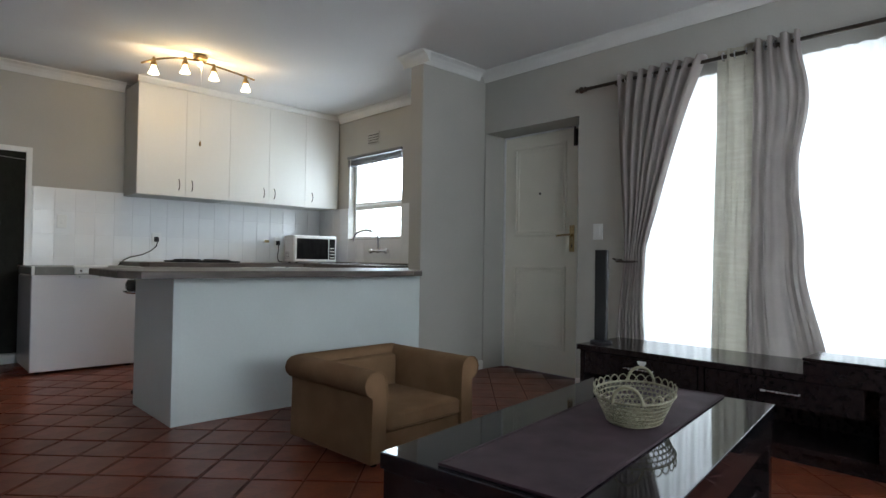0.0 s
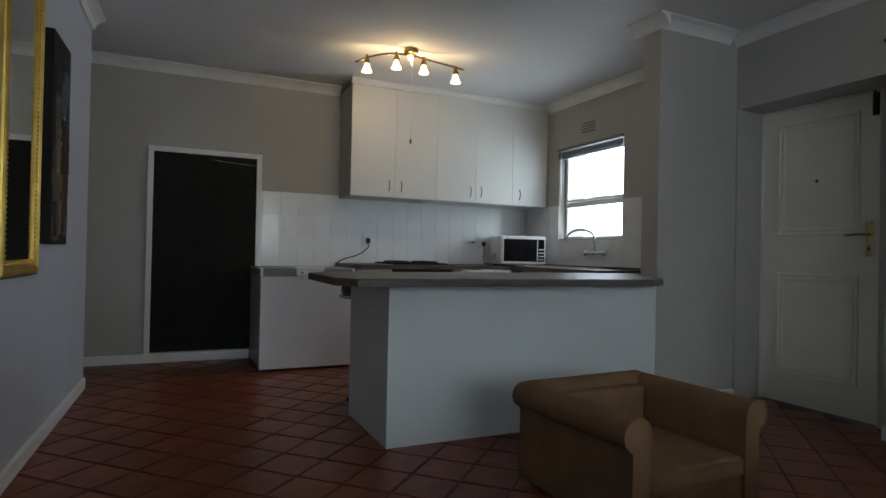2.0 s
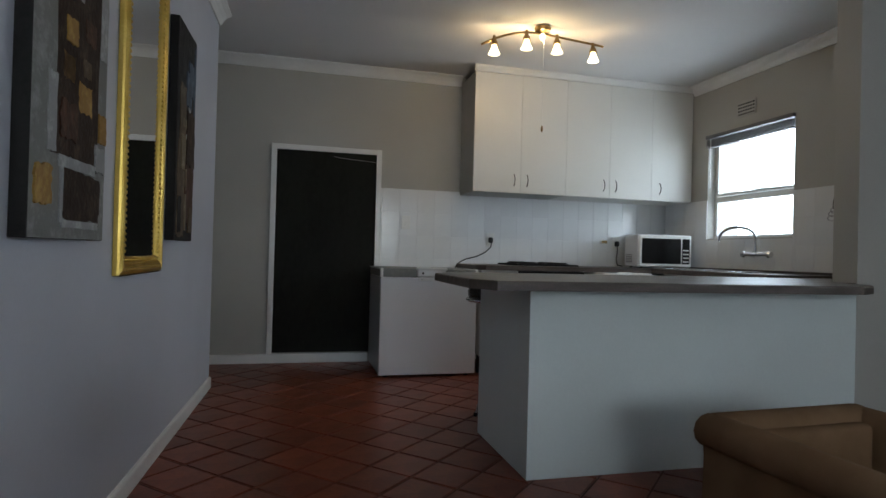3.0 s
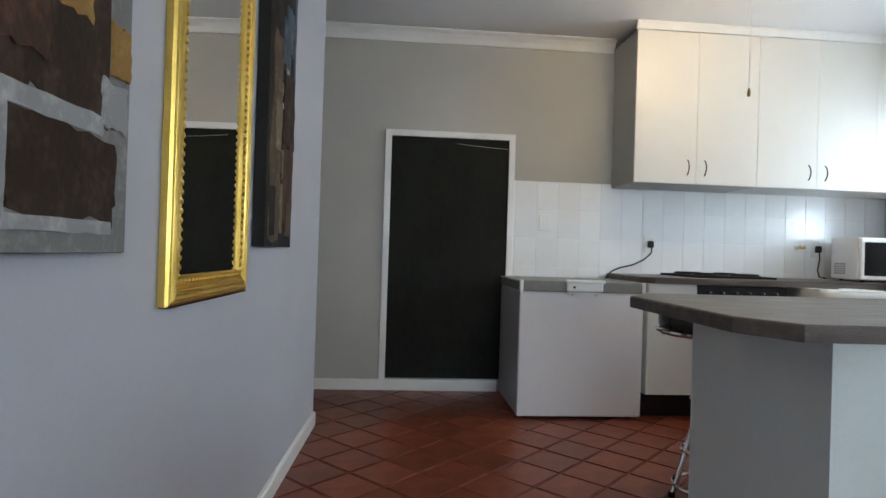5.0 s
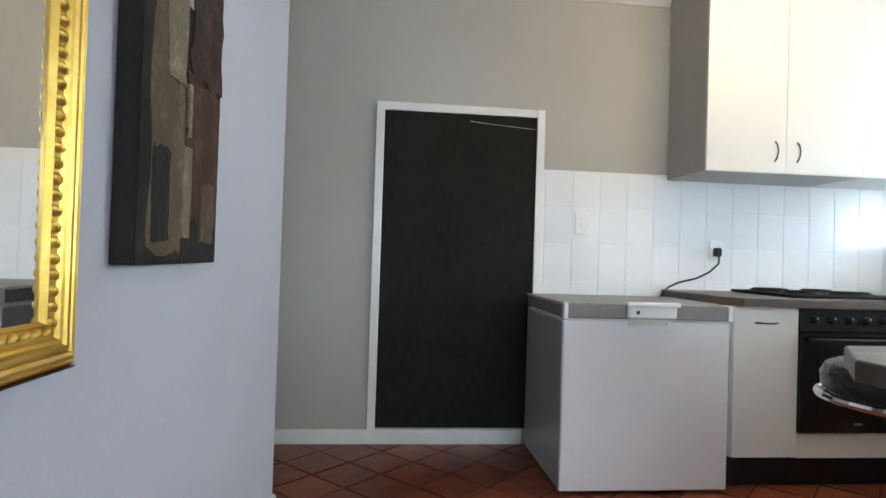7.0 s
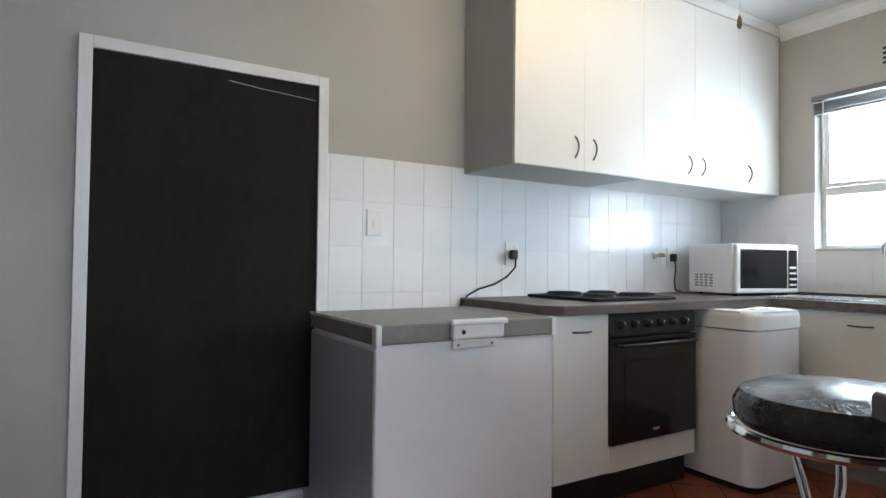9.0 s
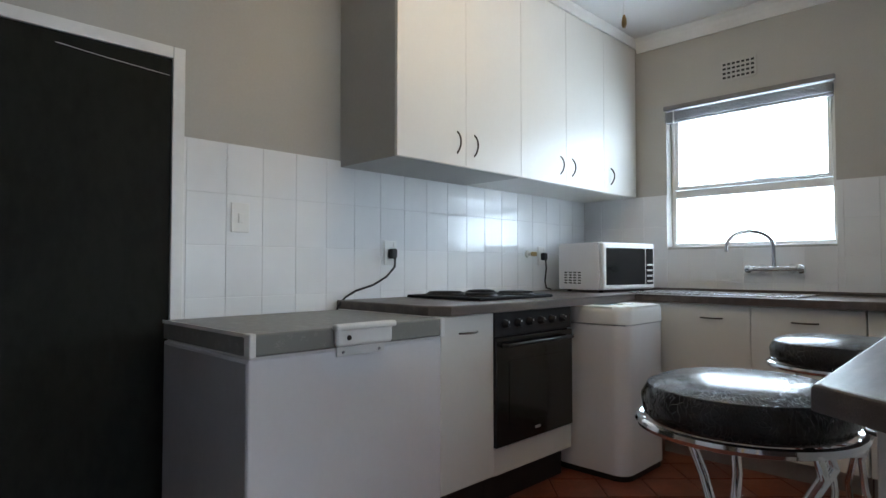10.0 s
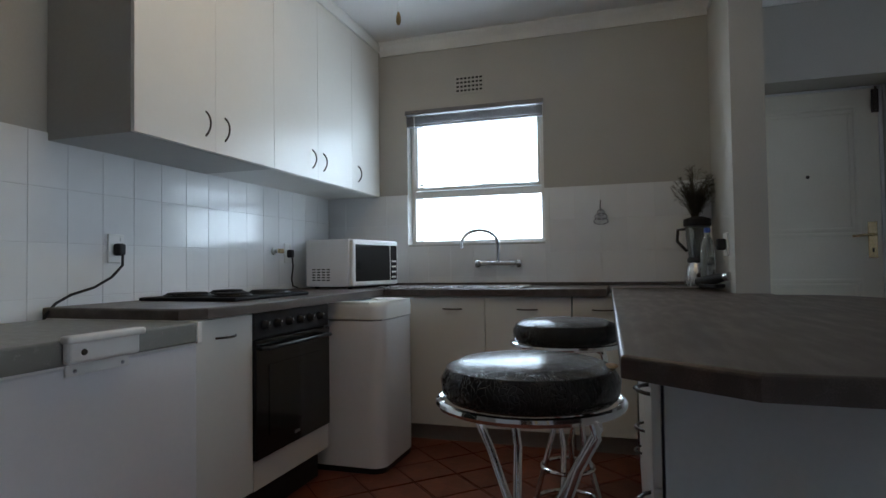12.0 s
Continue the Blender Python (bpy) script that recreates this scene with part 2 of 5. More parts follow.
def prism(bm, outline, z0, z1):
    """An upright prism over a plan outline that runs anticlockwise."""
    lo = [bm.verts.new((x, y, z0)) for x, y in outline]
    hi = [bm.verts.new((x, y, z1)) for x, y in outline]
    bm.faces.new(lo[::-1]), bm.faces.new(hi)
    for i in range(len(lo)):
        j = (i + 1) % len(lo)
        bm.faces.new((lo[i], lo[j], hi[j], hi[i]))
    return bm


def sweep(bm, points, radius, sides=10, closed=False):
    """A round tube along points; radius may be a list."""
    pts = [Vector(p) for p in points]
    n = len(pts)
    rings, up = [], None
    for i, p in enumerate(pts):
        a = pts[(i - 1) % n] if closed or i else p
        b = pts[(i + 1) % n] if closed or i < n - 1 else p
        d = (b - a).normalized()
        side = d.cross(up if up and abs(d.dot(up)) < 0.95 else (Vector((0, 0, 1)) if abs(d.z) < 0.9 else Vector((1, 0, 0)))).normalized()
        up = side.cross(d).normalized()
        r = radius[i] if isinstance(radius, (list, tuple)) else radius
        rings.append([bm.verts.new(p + r * (math.cos(k * math.tau / sides) * side + math.sin(k * math.tau / sides) * up)) for k in range(sides)])
    for i in range(n if closed else n - 1):
        u, v = rings[i], rings[(i + 1) % n]
        for k in range(sides):
            bm.faces.new((u[k], v[k], v[(k + 1) % sides], u[(k + 1) % sides]))
    if not closed:
        bm.faces.new(rings[0]), bm.faces.new(rings[-1][::-1])
    bmesh.ops.recalc_face_normals(bm, faces=bm.faces)
    return bm


def lathe(bm, profile, sides=32, centre=(0, 0, 0)):
    """A turned shape from (radius, height) pairs."""
    rings = []
    for r, z in profile:
        rings.append([bm.verts.new((centre[0] + r * math.cos(k * math.tau / sides), centre[1] + r * math.sin(k * math.tau / sides), centre[2] + z)) for k in range(sides)])
    for u, v in zip(rings, rings[1:]):
        for k in range(sides):
            bm.faces.new((u[k], u[(k + 1) % sides], v[(k + 1) % sides], v[k]))
    bm.faces.new(rings[0][::-1]), bm.faces.new(rings[-1])
    bmesh.ops.recalc_face_normals(bm, faces=bm.faces)
    return bm


def arc(cx, cy, r, a0, a1, n):
    return [(cx + r * math.cos(radians(a0 + (a1 - a0) * k / n)), cy + r * math.sin(radians(a0 + (a1 - a0) * k / n))) for k in range(n + 1)]


def wall(name, axis, inner, outer, u0, u1, z1, holes, mat, label):
    """A wall slab along axis 'x' or 'y' between two planes, with openings (u0, u1, z0, z1) right through."""
    us = sorted({u0, u1, *(v for h in holes for v in h[:2])})
    zs = sorted({0.0, z1, *(v for h in holes for v in h[2:])})
    solid = {}
    for i in range(len(us) - 1):
        for k in range(len(zs) - 1):
            um, zm = (us[i] + us[i + 1]) / 2, (zs[k] + zs[k + 1]) / 2
            solid[i, k] = not any(h[0] < um < h[1] and h[2] < zm < h[3] for h in holes)
    bm = bmesh.new()
    cache = {}

    def v(u, w, z):
        if (u, w, z) not in cache:
            cache[u, w, z] = bm.verts.new((u, w, z) if axis == "x" else (w, u, z))
        return cache[u, w, z]

    for (i, k), s in solid.items():
        if not s:
            continue
        a, b, c, d = us[i], us[i + 1], zs[k], zs[k + 1]
        for w in (inner, outer):
            bm.faces.new((v(a, w, c), v(b, w, c), v(b, w, d), v(a, w, d)))
        for (p, q), e in (((i - 1, k), ((a, c), (a, d))), ((i + 1, k), ((b, c), (b, d))), ((i, k - 1), ((a, c), (b, c))), ((i, k + 1), ((a, d), (b, d)))):
            if not solid.get((p, q), False):
                (ua, za), (ub, zb) = e
                bm.faces.new((v(ua, inner, za), v(ub, inner, zb), v(ub, outer, zb), v(ua, outer, za)))
    bmesh.ops.recalc_face_normals(bm, faces=bm.faces)
    return tagged(part(name, bm, mat), label, "wall", kind="structure")


def strip(name, profile, start, end, out, mat, label, category):
    """A moulding: profile of (outward, z) carried in plan from start to end; out is the outward direction in plan."""
    bm = bmesh.new()
    ends = []
    for x, y in (start, end):
        ends.append([bm.verts.new((x + out[0] * o, y + out[1] * o, z)) for o, z in profile])
    n = len(profile)
    for k in range(n):
        bm.faces.new((ends[0][k], ends[0][(k + 1) % n], ends[1][(k + 1) % n], ends[1][k]))
    bm.faces.new(ends[0]), bm.faces.new(ends[1][::-1])
    bmesh.ops.recalc_face_normals(bm, faces=bm.faces)
    return tagged(part(name, bm, mat), label, category, kind="structure")


# ---- the shell ----
# the west wall stands a little askew: all that belongs to it is turned about its north end
SKEW = Matrix.Translation((XW, 5.56, 0)) @ Matrix.Rotation(-0.032, 4, "Z") @ Matrix.Translation((-XW, -5.56, 0))


def on_west(ob):
    ob.matrix_world = SKEW @ ob.matrix_basis
    return ob


T = 0.22
wall("wall_north", "x", YN, YN + T, -2.2, XE + 0.34, ZC, [], M_WALL, "warm grey painted plaster wall with white tiles above the worktop")
east = wall("wall_east", "y", XE, XE + 0.34, YB, YN, ZC, [DOOR, LIVING_WIN, KITCHEN_WIN], M_WALL, "grey painted plaster wall with a door and two windows")
wall("wall_partition", "x", YS, STUB_N, STUB_X, XE, ZC, [], M_WALL, "short grey painted wall between front door and kitchen")
ww = wall("wall_west", "y", XW, XW - 0.16, YB, 5.56, ZC, [], M_WALL_WEST, "pale grey painted wall, tinted for bluish window light, hung with pictures and a mirror")
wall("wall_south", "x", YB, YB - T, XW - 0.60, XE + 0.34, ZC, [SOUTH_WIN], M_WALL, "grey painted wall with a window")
wall("wall_passage_west", "y", -2.2, -2.4, 3.8, YN + T, ZC, [], M_WALL, "plain grey wall closing the passage")
wall("wall_passage_south", "x", 4.2, 4.0, -2.2, XW - 0.16, ZC, [], M_WALL, "plain grey wall of the passage")
tagged(part("ceiling", B(-2.4, XE + 0.34, YB - T, YN + T, ZC, ZC + 0.12), M_CEIL), "smooth white painted ceiling", "ceiling", kind="structure")
floor = tagged(part("floor", B(-2.4, XE + 0.34, YB - T, YN + T, -0.12, -0.006), M_GROUT), "terracotta tiled floor with dark joints laid diagonally", "floor", kind="structure")
tagged(part("ground", B(-60, 60, -60, 60, -0.35, -0.15), M_GROUND), "pale paving outside the windows", "ground", kind="structure")

on_west(ww)
COVE = [(0, ZC - 0.002), (0, ZC - 0.085), (0.012, ZC - 0.085), (0.018, ZC - 0.072), (0.03, ZC - 0.05), (0.052, ZC - 0.026), (0.072, ZC - 0.016), (0.085, ZC - 0.010), (0.085, ZC - 0.002)]
for a, b, o in (((-2.2, YN), (1.72, YN), (0, -1)), ((XE, YB), (XE, YS), (-1, 0)), ((XE, STUB_N), (XE, 6.0), (-1, 0)), ((STUB_X, YS), (XE - 0.085, YS), (0, -1)),
                ((STUB_X, YS - 0.085), (STUB_X, STUB_N + 0.085), (-1, 0)), ((STUB_X, STUB_N), (XE - 0.085, STUB_N), (0, 1)), ((XW, YB), (XW, 5.56), (1, 0)), ((XW, YB), (XE, YB), (0, 1))):
    ob = strip("cornice_trim", COVE, a, b, o, M_TRIM, "white coved plaster cornice", "cornice")
    if a == (XW, YB) and b[0] == XW:
        on_west(ob)
SKIRT = [(0, 0), (0.016, 0), (0.016, 0.066), (0.010, 0.076), (0, 0.078)]
for a, b, o in (((-2.2, YN), (0.90, YN), (0, -1)), ((XW, YB), (XW, 5.56), (1, 0)), ((XW, 5.56), (XW - 0.16, 5.56), (0, 1)), ((STUB_X, YS), (XE, YS), (0, -1)), ((XE, DOOR[0]), (XE, YB), (-1, 0))):
    ob = strip("baseboard", SKIRT, a, b, o, M_TRIM, "white painted skirting board", "baseboard")
    if a[0] == XW:
        on_west(ob)

# ---- low bar wall and front door ----
BAR_X, BAR_S = 1.258, 3.555
bar = tagged(part("wall_bar", prism(bmesh.new(), [(BAR_X, BAR_S), (3.06, BAR_S), (3.075, BAR_S + 0.02), (3.075, YS), (STUB_X - 0.002, YS), (STUB_X - 0.002, 4.26), (BAR_X, 4.26)], 0, BART - 0.042), M_BAR), "low white painted wall of the breakfast bar", "wall", kind="structure")


def door_leaf():
    d = thing("door_1", XE + 0.255, 3.243, 0, "cream painted two-panel front door, closed", "door")
    tagged(d, kind="structure")
    w, h = 0.408, DOOR[3] - 0.004
    part("door_leaf", B(0, 0.045, -w + 0.02, w - 0.02, 0.008, h - 0.015, bevel=0.003), M_DOOR, d)
    bm = bmesh.new()
    for y0, y1, z0, z1 in ((-w, -w + 0.018, 0, h), (w - 0.018, w, 0, h), (-w, w, h - 0.014, h)):
        box(bm, -0.006, 0.06, y0, y1, z0, z1, bevel=0.002)
    part("door_frame", bm, M_TRIM, d)
    part("door_jamb", B(-0.03, 0.07, -0.54, -w - 0.001, 0, h), M_WALL, d, "grey painted jamb beside the door")
    for z0, z1 in ((0.21, 0.925), (1.185, 1.985)):
        bm = bmesh.new()
        y0, y1, t = -w + 0.13, w - 0.13, 0.022
        for k, (o, dep) in enumerate(((0, 0.012), (0.030, 0.006))):
            for a, b, c, e in ((y0 + o, y1 - o, z0 + o, z0 + o + t), (y0 + o, y1 - o, z1 - o - t, z1 - o), (y0 + o, y0 + o + t, z0 + o + t, z1 - o - t), (y1 - o - t, y1 - o, z0 + o + t, z1 - o - t)):
                box(bm, -dep, 0.002, a, b, c, e, bevel=0.004)
        part("panel_moulding", bm, M_DOOR, d)
    hd = part("door_handle", B(-0.006, 0, -w + 0.045, -w + 0.095, 1.05, 1.27, bevel=0.003), M_BRASS, d, "brass handle plate with lever")
    part("lever", sweep(bmesh.new(), [(-0.005, -w + 0.07, 1.19), (-0.045, -w + 0.07, 1.19), (-0.052, -w + 0.085, 1.19), (-0.052, -w + 0.19, 1.183)], 0.008), M_BRASS, hd, smooth=True)
    part("keyhole", B(-0.008, -0.005, -w + 0.065, -w + 0.075, 1.085, 1.11), M_BLKPLASTIC, hd)
    part("peephole", lathe(bmesh.new(), [(0.010, 0), (0.011, 0.004), (0.006, 0.006)], 16), M_DARKSTEEL, d).matrix_basis = pose(0, -0.004, 1.557, 0, -90, 0)
    bolt = part("door_bolt", B(-0.016, 0, -w + 0.02, -w + 0.055, 1.93, 2.07, bevel=0.002), M_DARKSTEEL, d, "black iron surface bolt")
    part("bolt_rod", sweep(bmesh.new(), [(-0.022, -w + 0.038, 1.94), (-0.022, -w + 0.038, 2.085)], 0.007), M_DARKSTEEL, bolt)
    return d


door_leaf()
# ---- living room window ----
def living_window():
    y0, y1, z0, z1 = LIVING_WIN
    w = thing("window_1", XE + 0.15, (y0 + y1) / 2, z0, "wide white framed living room window", "window")
    tagged(w, kind="structure")
    hw, hh = (y1 - y0) / 2, z1 - z0
    bm = bmesh.new()
    for a, b, c, d in ((-hw, hw, 0, 0.05), (-hw, hw, hh - 0.05, hh), (-hw, -hw + 0.05, 0.05, hh - 0.05), (hw - 0.05, hw, 0.05, hh - 0.05), (-0.03, 0.03, 0.05, hh - 0.05)):
        box(bm, -0.025, 0.025, a, b, c, d, bevel=0.003)
    part("window_frame", bm, M_TRIM, w)
    for a, b in ((-hw + 0.05, -0.03), (0.03, hw - 0.05)):
        part("pane", B(-0.003, 0.003, a, b, 0.05, hh - 0.05), M_GLASS, w).visible_shadow = False
    part("window_sill", B(-0.14, -0.03, -hw, hw, -0.02, 0.004, bevel=0.003), M_TRIM, w)


def kitchen_window():
    y0, y1, z0, z1 = KITCHEN_WIN
    w = thing("window_2", XE + 0.10, (y0 + y1) / 2, z0, "white steel kitchen window with a top opening sash", "window")
    tagged(w, kind="structure")
    hw, hh = (y1 - y0) / 2, z1 - z0
    bm = bmesh.new()
    for a, b, c, d in ((-hw, hw, 0, 0.028), (-hw, hw, hh - 0.03, hh), (-hw, -hw + 0.03, 0.028, hh - 0.03), (hw - 0.03, hw, 0.028, hh - 0.03), (-hw + 0.03, hw - 0.03, 0.335, 0.385)):
        box(bm, -0.02, 0.02, a, b, c, d, bevel=0.003)
    part("window_frame", bm, M_TRIM, w)
    sash = bmesh.new()
    for a, b, c, d in ((-hw + 0.03, hw - 0.03, 0.388, 0.412), (-hw + 0.03, -hw + 0.052, 0.412, hh - 0.032), (hw - 0.052, hw - 0.03, 0.412, hh - 0.032)):
        box(sash, -0.032, -0.008, a, b, c, d, bevel=0.003)
    part("top_sash", sash, M_TRIM, w)
    part("pane", B(-0.003, 0.003, -hw + 0.03, hw - 0.03, 0.028, 0.335), M_GLASS, w).visible_shadow = False
    part("pane", B(-0.003, 0.003, -hw + 0.052, hw - 0.052, 0.412, hh - 0.032), M_GLASS, w).visible_shadow = False
    part("stay_bar", sweep(bmesh.new(), [(-0.05, -hw + 0.06, 0.40), (-0.05, hw - 0.06, 0.43)], 0.004), M_CHROME, w)
    part("window_sill", B(-0.10, 0.0, -hw, hw, -0.012, 0.003, bevel=0.002), M_TILE, w)


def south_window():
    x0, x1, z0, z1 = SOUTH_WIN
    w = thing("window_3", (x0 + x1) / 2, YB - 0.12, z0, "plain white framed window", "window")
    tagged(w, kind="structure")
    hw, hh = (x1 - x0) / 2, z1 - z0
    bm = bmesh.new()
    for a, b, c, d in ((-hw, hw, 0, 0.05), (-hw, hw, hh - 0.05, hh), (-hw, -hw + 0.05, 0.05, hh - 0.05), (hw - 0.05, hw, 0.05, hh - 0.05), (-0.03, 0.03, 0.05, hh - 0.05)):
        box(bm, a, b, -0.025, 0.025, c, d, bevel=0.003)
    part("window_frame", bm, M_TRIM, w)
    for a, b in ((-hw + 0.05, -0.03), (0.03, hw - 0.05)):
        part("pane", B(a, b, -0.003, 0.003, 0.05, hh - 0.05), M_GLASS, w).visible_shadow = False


living_window()
kitchen_window()
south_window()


# ---- kitchen units ----
def bow_handle(parent, x, y, z, length, axis):
    """A bowed bar handle standing out towards -y (axis 'x' or 'z' along y-facing doors)."""
    pts = []
    for k in range(9):
        s = k / 8
        o = -0.026 * math.sin(math.pi * s) ** 0.7
        d = (s - 0.5) * length
        pts.append((x + (d if axis == "x" else 0), y + o, z + (d if axis == "z" else 0)))
    return part("handle", sweep(bmesh.new(), pts, 0.0042, 8), M_DARKSTEEL, parent, "dark bowed metal handle", smooth=True)


def wall_cabinet(x0, x1, doors, handles):
    c = thing("wall_cabinet", x0, YN, 1.54, "white laminate wall cabinet with bowed metal handles", "cabinet", "wall cabinets in a row")
    w, depth, h = x1 - x0, YN - 6.03, ZC - 0.055 - 1.54
    # the leftmost body takes the darker laminate, so its open end looks shaded
    part("body", B(0.001, w - 0.001, -depth, -0.002, 0, h, bevel=0.001), M_LAMINATE if x0 > 1.8 else M_LAMINATE_SHADE, c)
    dw = w / doors
    for i in range(doors):
        d = part("door", B(i * dw + 0.0008, (i + 1) * dw - 0.0008, -depth - 0.019, -depth - 0.001, 0.002, h - 0.002, bevel=0.0012), M_LAMINATE, c)
        bow_handle(d, i * dw + handles[i] * dw, -depth - 0.018, 0.115, 0.105, "z")
    return c


# white laminate at lower brightness: shade painted into the cabinet's left end
M_LAMINATE_SHADE = material("shaded_laminate", (0.42, 0.41, 0.38), (0.37, 0.36, 0.335), 0.4, big=2, fine=60, bump=0.03)
CX = 1.732
cw = (3.930 - CX) / 5
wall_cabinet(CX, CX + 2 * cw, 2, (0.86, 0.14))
wall_cabinet(CX + 2 * cw, CX + 4 * cw, 2, (0.86, 0.14))
wall_cabinet(CX + 4 * cw, 3.930, 1, (0.20,))
strip("trim", [(0, ZC - 0.001), (0, ZC - 0.055), (0.012, ZC - 0.055), (0.03, ZC - 0.02), (0.03, ZC - 0.001)], (1.72, 6.012), (3.94, 6.012), (0, -1), M_TRIM, "white cover strip above the wall cabinets", "trim")


def base_cabinet(x, y, turn, w, depth, doors, label, plinth=0.10):
    """Front faces local -y; origin at the left front bottom corner."""
    c = thing("base_cabinet", x, y, 0, label, "cabinet", "base cabinets", turn)
    h = TOP - 0.042
    part("body", B(0.001, w - 0.001, 0.02, depth, plinth, h, bevel=0.001), M_LAMINATE, c)
    part("plinth", B(0.002, w - 0.002, 0.06, 0.08, 0.0, plinth), M_BLKPLASTIC if turn == 0 else M_PLINTH, c)
    dw = w / doors
    for i in range(doors):
        d = part("door", B(i * dw + 0.0015, (i + 1) * dw - 0.0015, 0, 0.018, plinth + 0.003, h - 0.004, bevel=0.0025), M_LAMINATE, c)
        bow_handle(d, (i + 0.5) * dw + (0.1 * dw if doors == 2 and i == 0 else 0), 0.001, h - 0.075, 0.115, "x")
    return c


M_PLINTH = material("grey_plinth", (0.36, 0.33, 0.29), (0.28, 0.25, 0.22), 0.5, big=4, fine=60)
FY = 5.757
base_cabinet(1.745, FY, 0, 0.327, 0.66, 1, "slim white laminate base cabinet beside the oven", 0.147)
FX = 3.355
base_cabinet(FX, 5.60, -90, 0.98, 0.56, 2, "white laminate sink cabinet with two doors")
base_cabinet(FX, 4.615, -90, 0.33, 0.56, 1, "white laminate base cabinet beside the breakfast bar")
for i in range(3):
    c = thing("base_cabinet", 2.98 - i * 0.57, 4.283, 0, "white laminate drawer cabinet set in the breakfast bar", "cabinet", "base cabinets", 180)
    for k, (z0, z1) in enumerate(((0.10, 0.36), (0.365, 0.60), (0.605, 0.828))):
        d = part("drawer_front", B(0.002, 0.567, 0, 0.018, z0, z1, bevel=0.0025), M_LAMINATE, c)
        bow_handle(d, 0.49, 0.001, z1 - 0.05, 0.10, "x")


def oven():
    o = thing("oven", 2.074, FY, 0, "black built-in oven with glass door and knobs", "oven")
    w, h = 0.608, TOP - 0.042
    part("body", B(0, w, 0.02, 0.55, 0.26, h - 0.002, bevel=0.002), M_BLKPLASTIC, o)
    part("lower_panel", B(0, w, 0.0, 0.02, 0.147, 0.262, bevel=0.002), M_LAMINATE, o, "white panel below the oven")
    part("plinth", B(0, w, 0.06, 0.08, 0, 0.147), M_BLKPLASTIC, o)
    part("control_panel", B(0, w, -0.004, 0.02, h - 0.108, h - 0.002, bevel=0.003), M_BLKPLASTIC, o)
    for i in range(6):
        k = part("knob", lathe(bmesh.new(), [(0.021, 0), (0.020, 0.008), (0.016, 0.012), (0.014, 0.026), (0.012, 0.028)], 20), M_BLKPLASTIC, o, smooth=True)
        k.matrix_basis = pose(0.07 + i * 0.09, -0.003, h - 0.055, 90, 0, 0)
        part("pointer", B(-0.0015, 0.0015, 0.004, 0.014, 0.0265, 0.0285), M_WHTPLASTIC, k)
    d = part("door", B(0.002, w - 0.002, -0.012, 0.02, 0.268, h - 0.114, bevel=0.004), M_OVEN, o)
    part("door_handle", sweep(bmesh.new(), [(0.05, -0.012, h - 0.150), (0.052, -0.045, h - 0.147), (0.07, -0.05, h - 0.145), (w - 0.07, -0.05, h - 0.145), (w - 0.052, -0.045, h - 0.147), (w - 0.05, -0.012, h - 0.150)], 0.009), M_BLKPLASTIC, d, smooth=True)
    part("glass_window", B(0.09, w - 0.09, -0.0145, -0.011, 0.35, h - 0.22, bevel=0.001), M_OVEN, d)
    part("badge", B(w / 2 - 0.02, w / 2 + 0.02, -0.014, -0.0115, 0.305, 0.317), M_STEEL, d)
    return o


oven()

# worktops: north run, east run, bar top
wt = thing("worktop", 0, 0, 0, "grey-brown wood grain laminate worktop along two walls", "worktop")
bm = bmesh.new()
prism(bm, [(1.715, YN - 0.001), (1.715, 5.80), (1.775, FY - 0.03), (3.325, FY - 0.03), (3.325, 4.43), (XE - 0.001, 4.43), (XE - 0.001, YN - 0.001)], TOP - 0.04, TOP)
bmesh.ops.bevel(bm, geom=[e for e in bm.edges if abs(e.verts[0].co.z - e.verts[1].co.z) < 1e-4 and e.verts[0].co.z > TOP - 0.01], offset=0.008, segments=3, affect="EDGES", profile=0.5)
part("worktop_slab", bm, M_COUNTER, wt)
part("upstand", B(XE - 0.02, XE - 0.001, 3.825, YN - 0.02, TOP + 0.001, TOP + 0.02, bevel=0.003), M_COUNTER_EDGE, wt)
bt = thing("breakfast_bar_counter", 0, 0, 0, "grey-brown laminate breakfast bar top with clipped corners", "worktop")
bm = bmesh.new()
BAR_OUT = [(3.93, 3.825), (3.93, 4.42), (1.10, 4.335), (0.965, 4.15), (0.955, 3.50), (1.03, 3.35), (2.82, 3.31), (2.98, 3.395), (3.075, 3.50), (3.09, 3.665), (3.195, 3.665), (3.195, 3.825)]
prism(bm, BAR_OUT, BART - 0.04, BART)
bmesh.ops.recalc_face_normals(bm, faces=bm.faces)
bmesh.ops.bevel(bm, geom=[e for e in bm.edges if abs(e.verts[0].co.z - e.verts[1].co.z) < 1e-4 and e.verts[0].co.z > BART - 0.01], offset=0.008, segments=3, affect="EDGES", profile=0.5)
part("bar_slab", bm, M_COUNTER, bt)
part("support_rail", B(1.265, 2.98, 4.261, 4.30, BART - 0.075, BART - 0.041, bevel=0.002), M_LAMINATE, bt, "white rail under the counter")


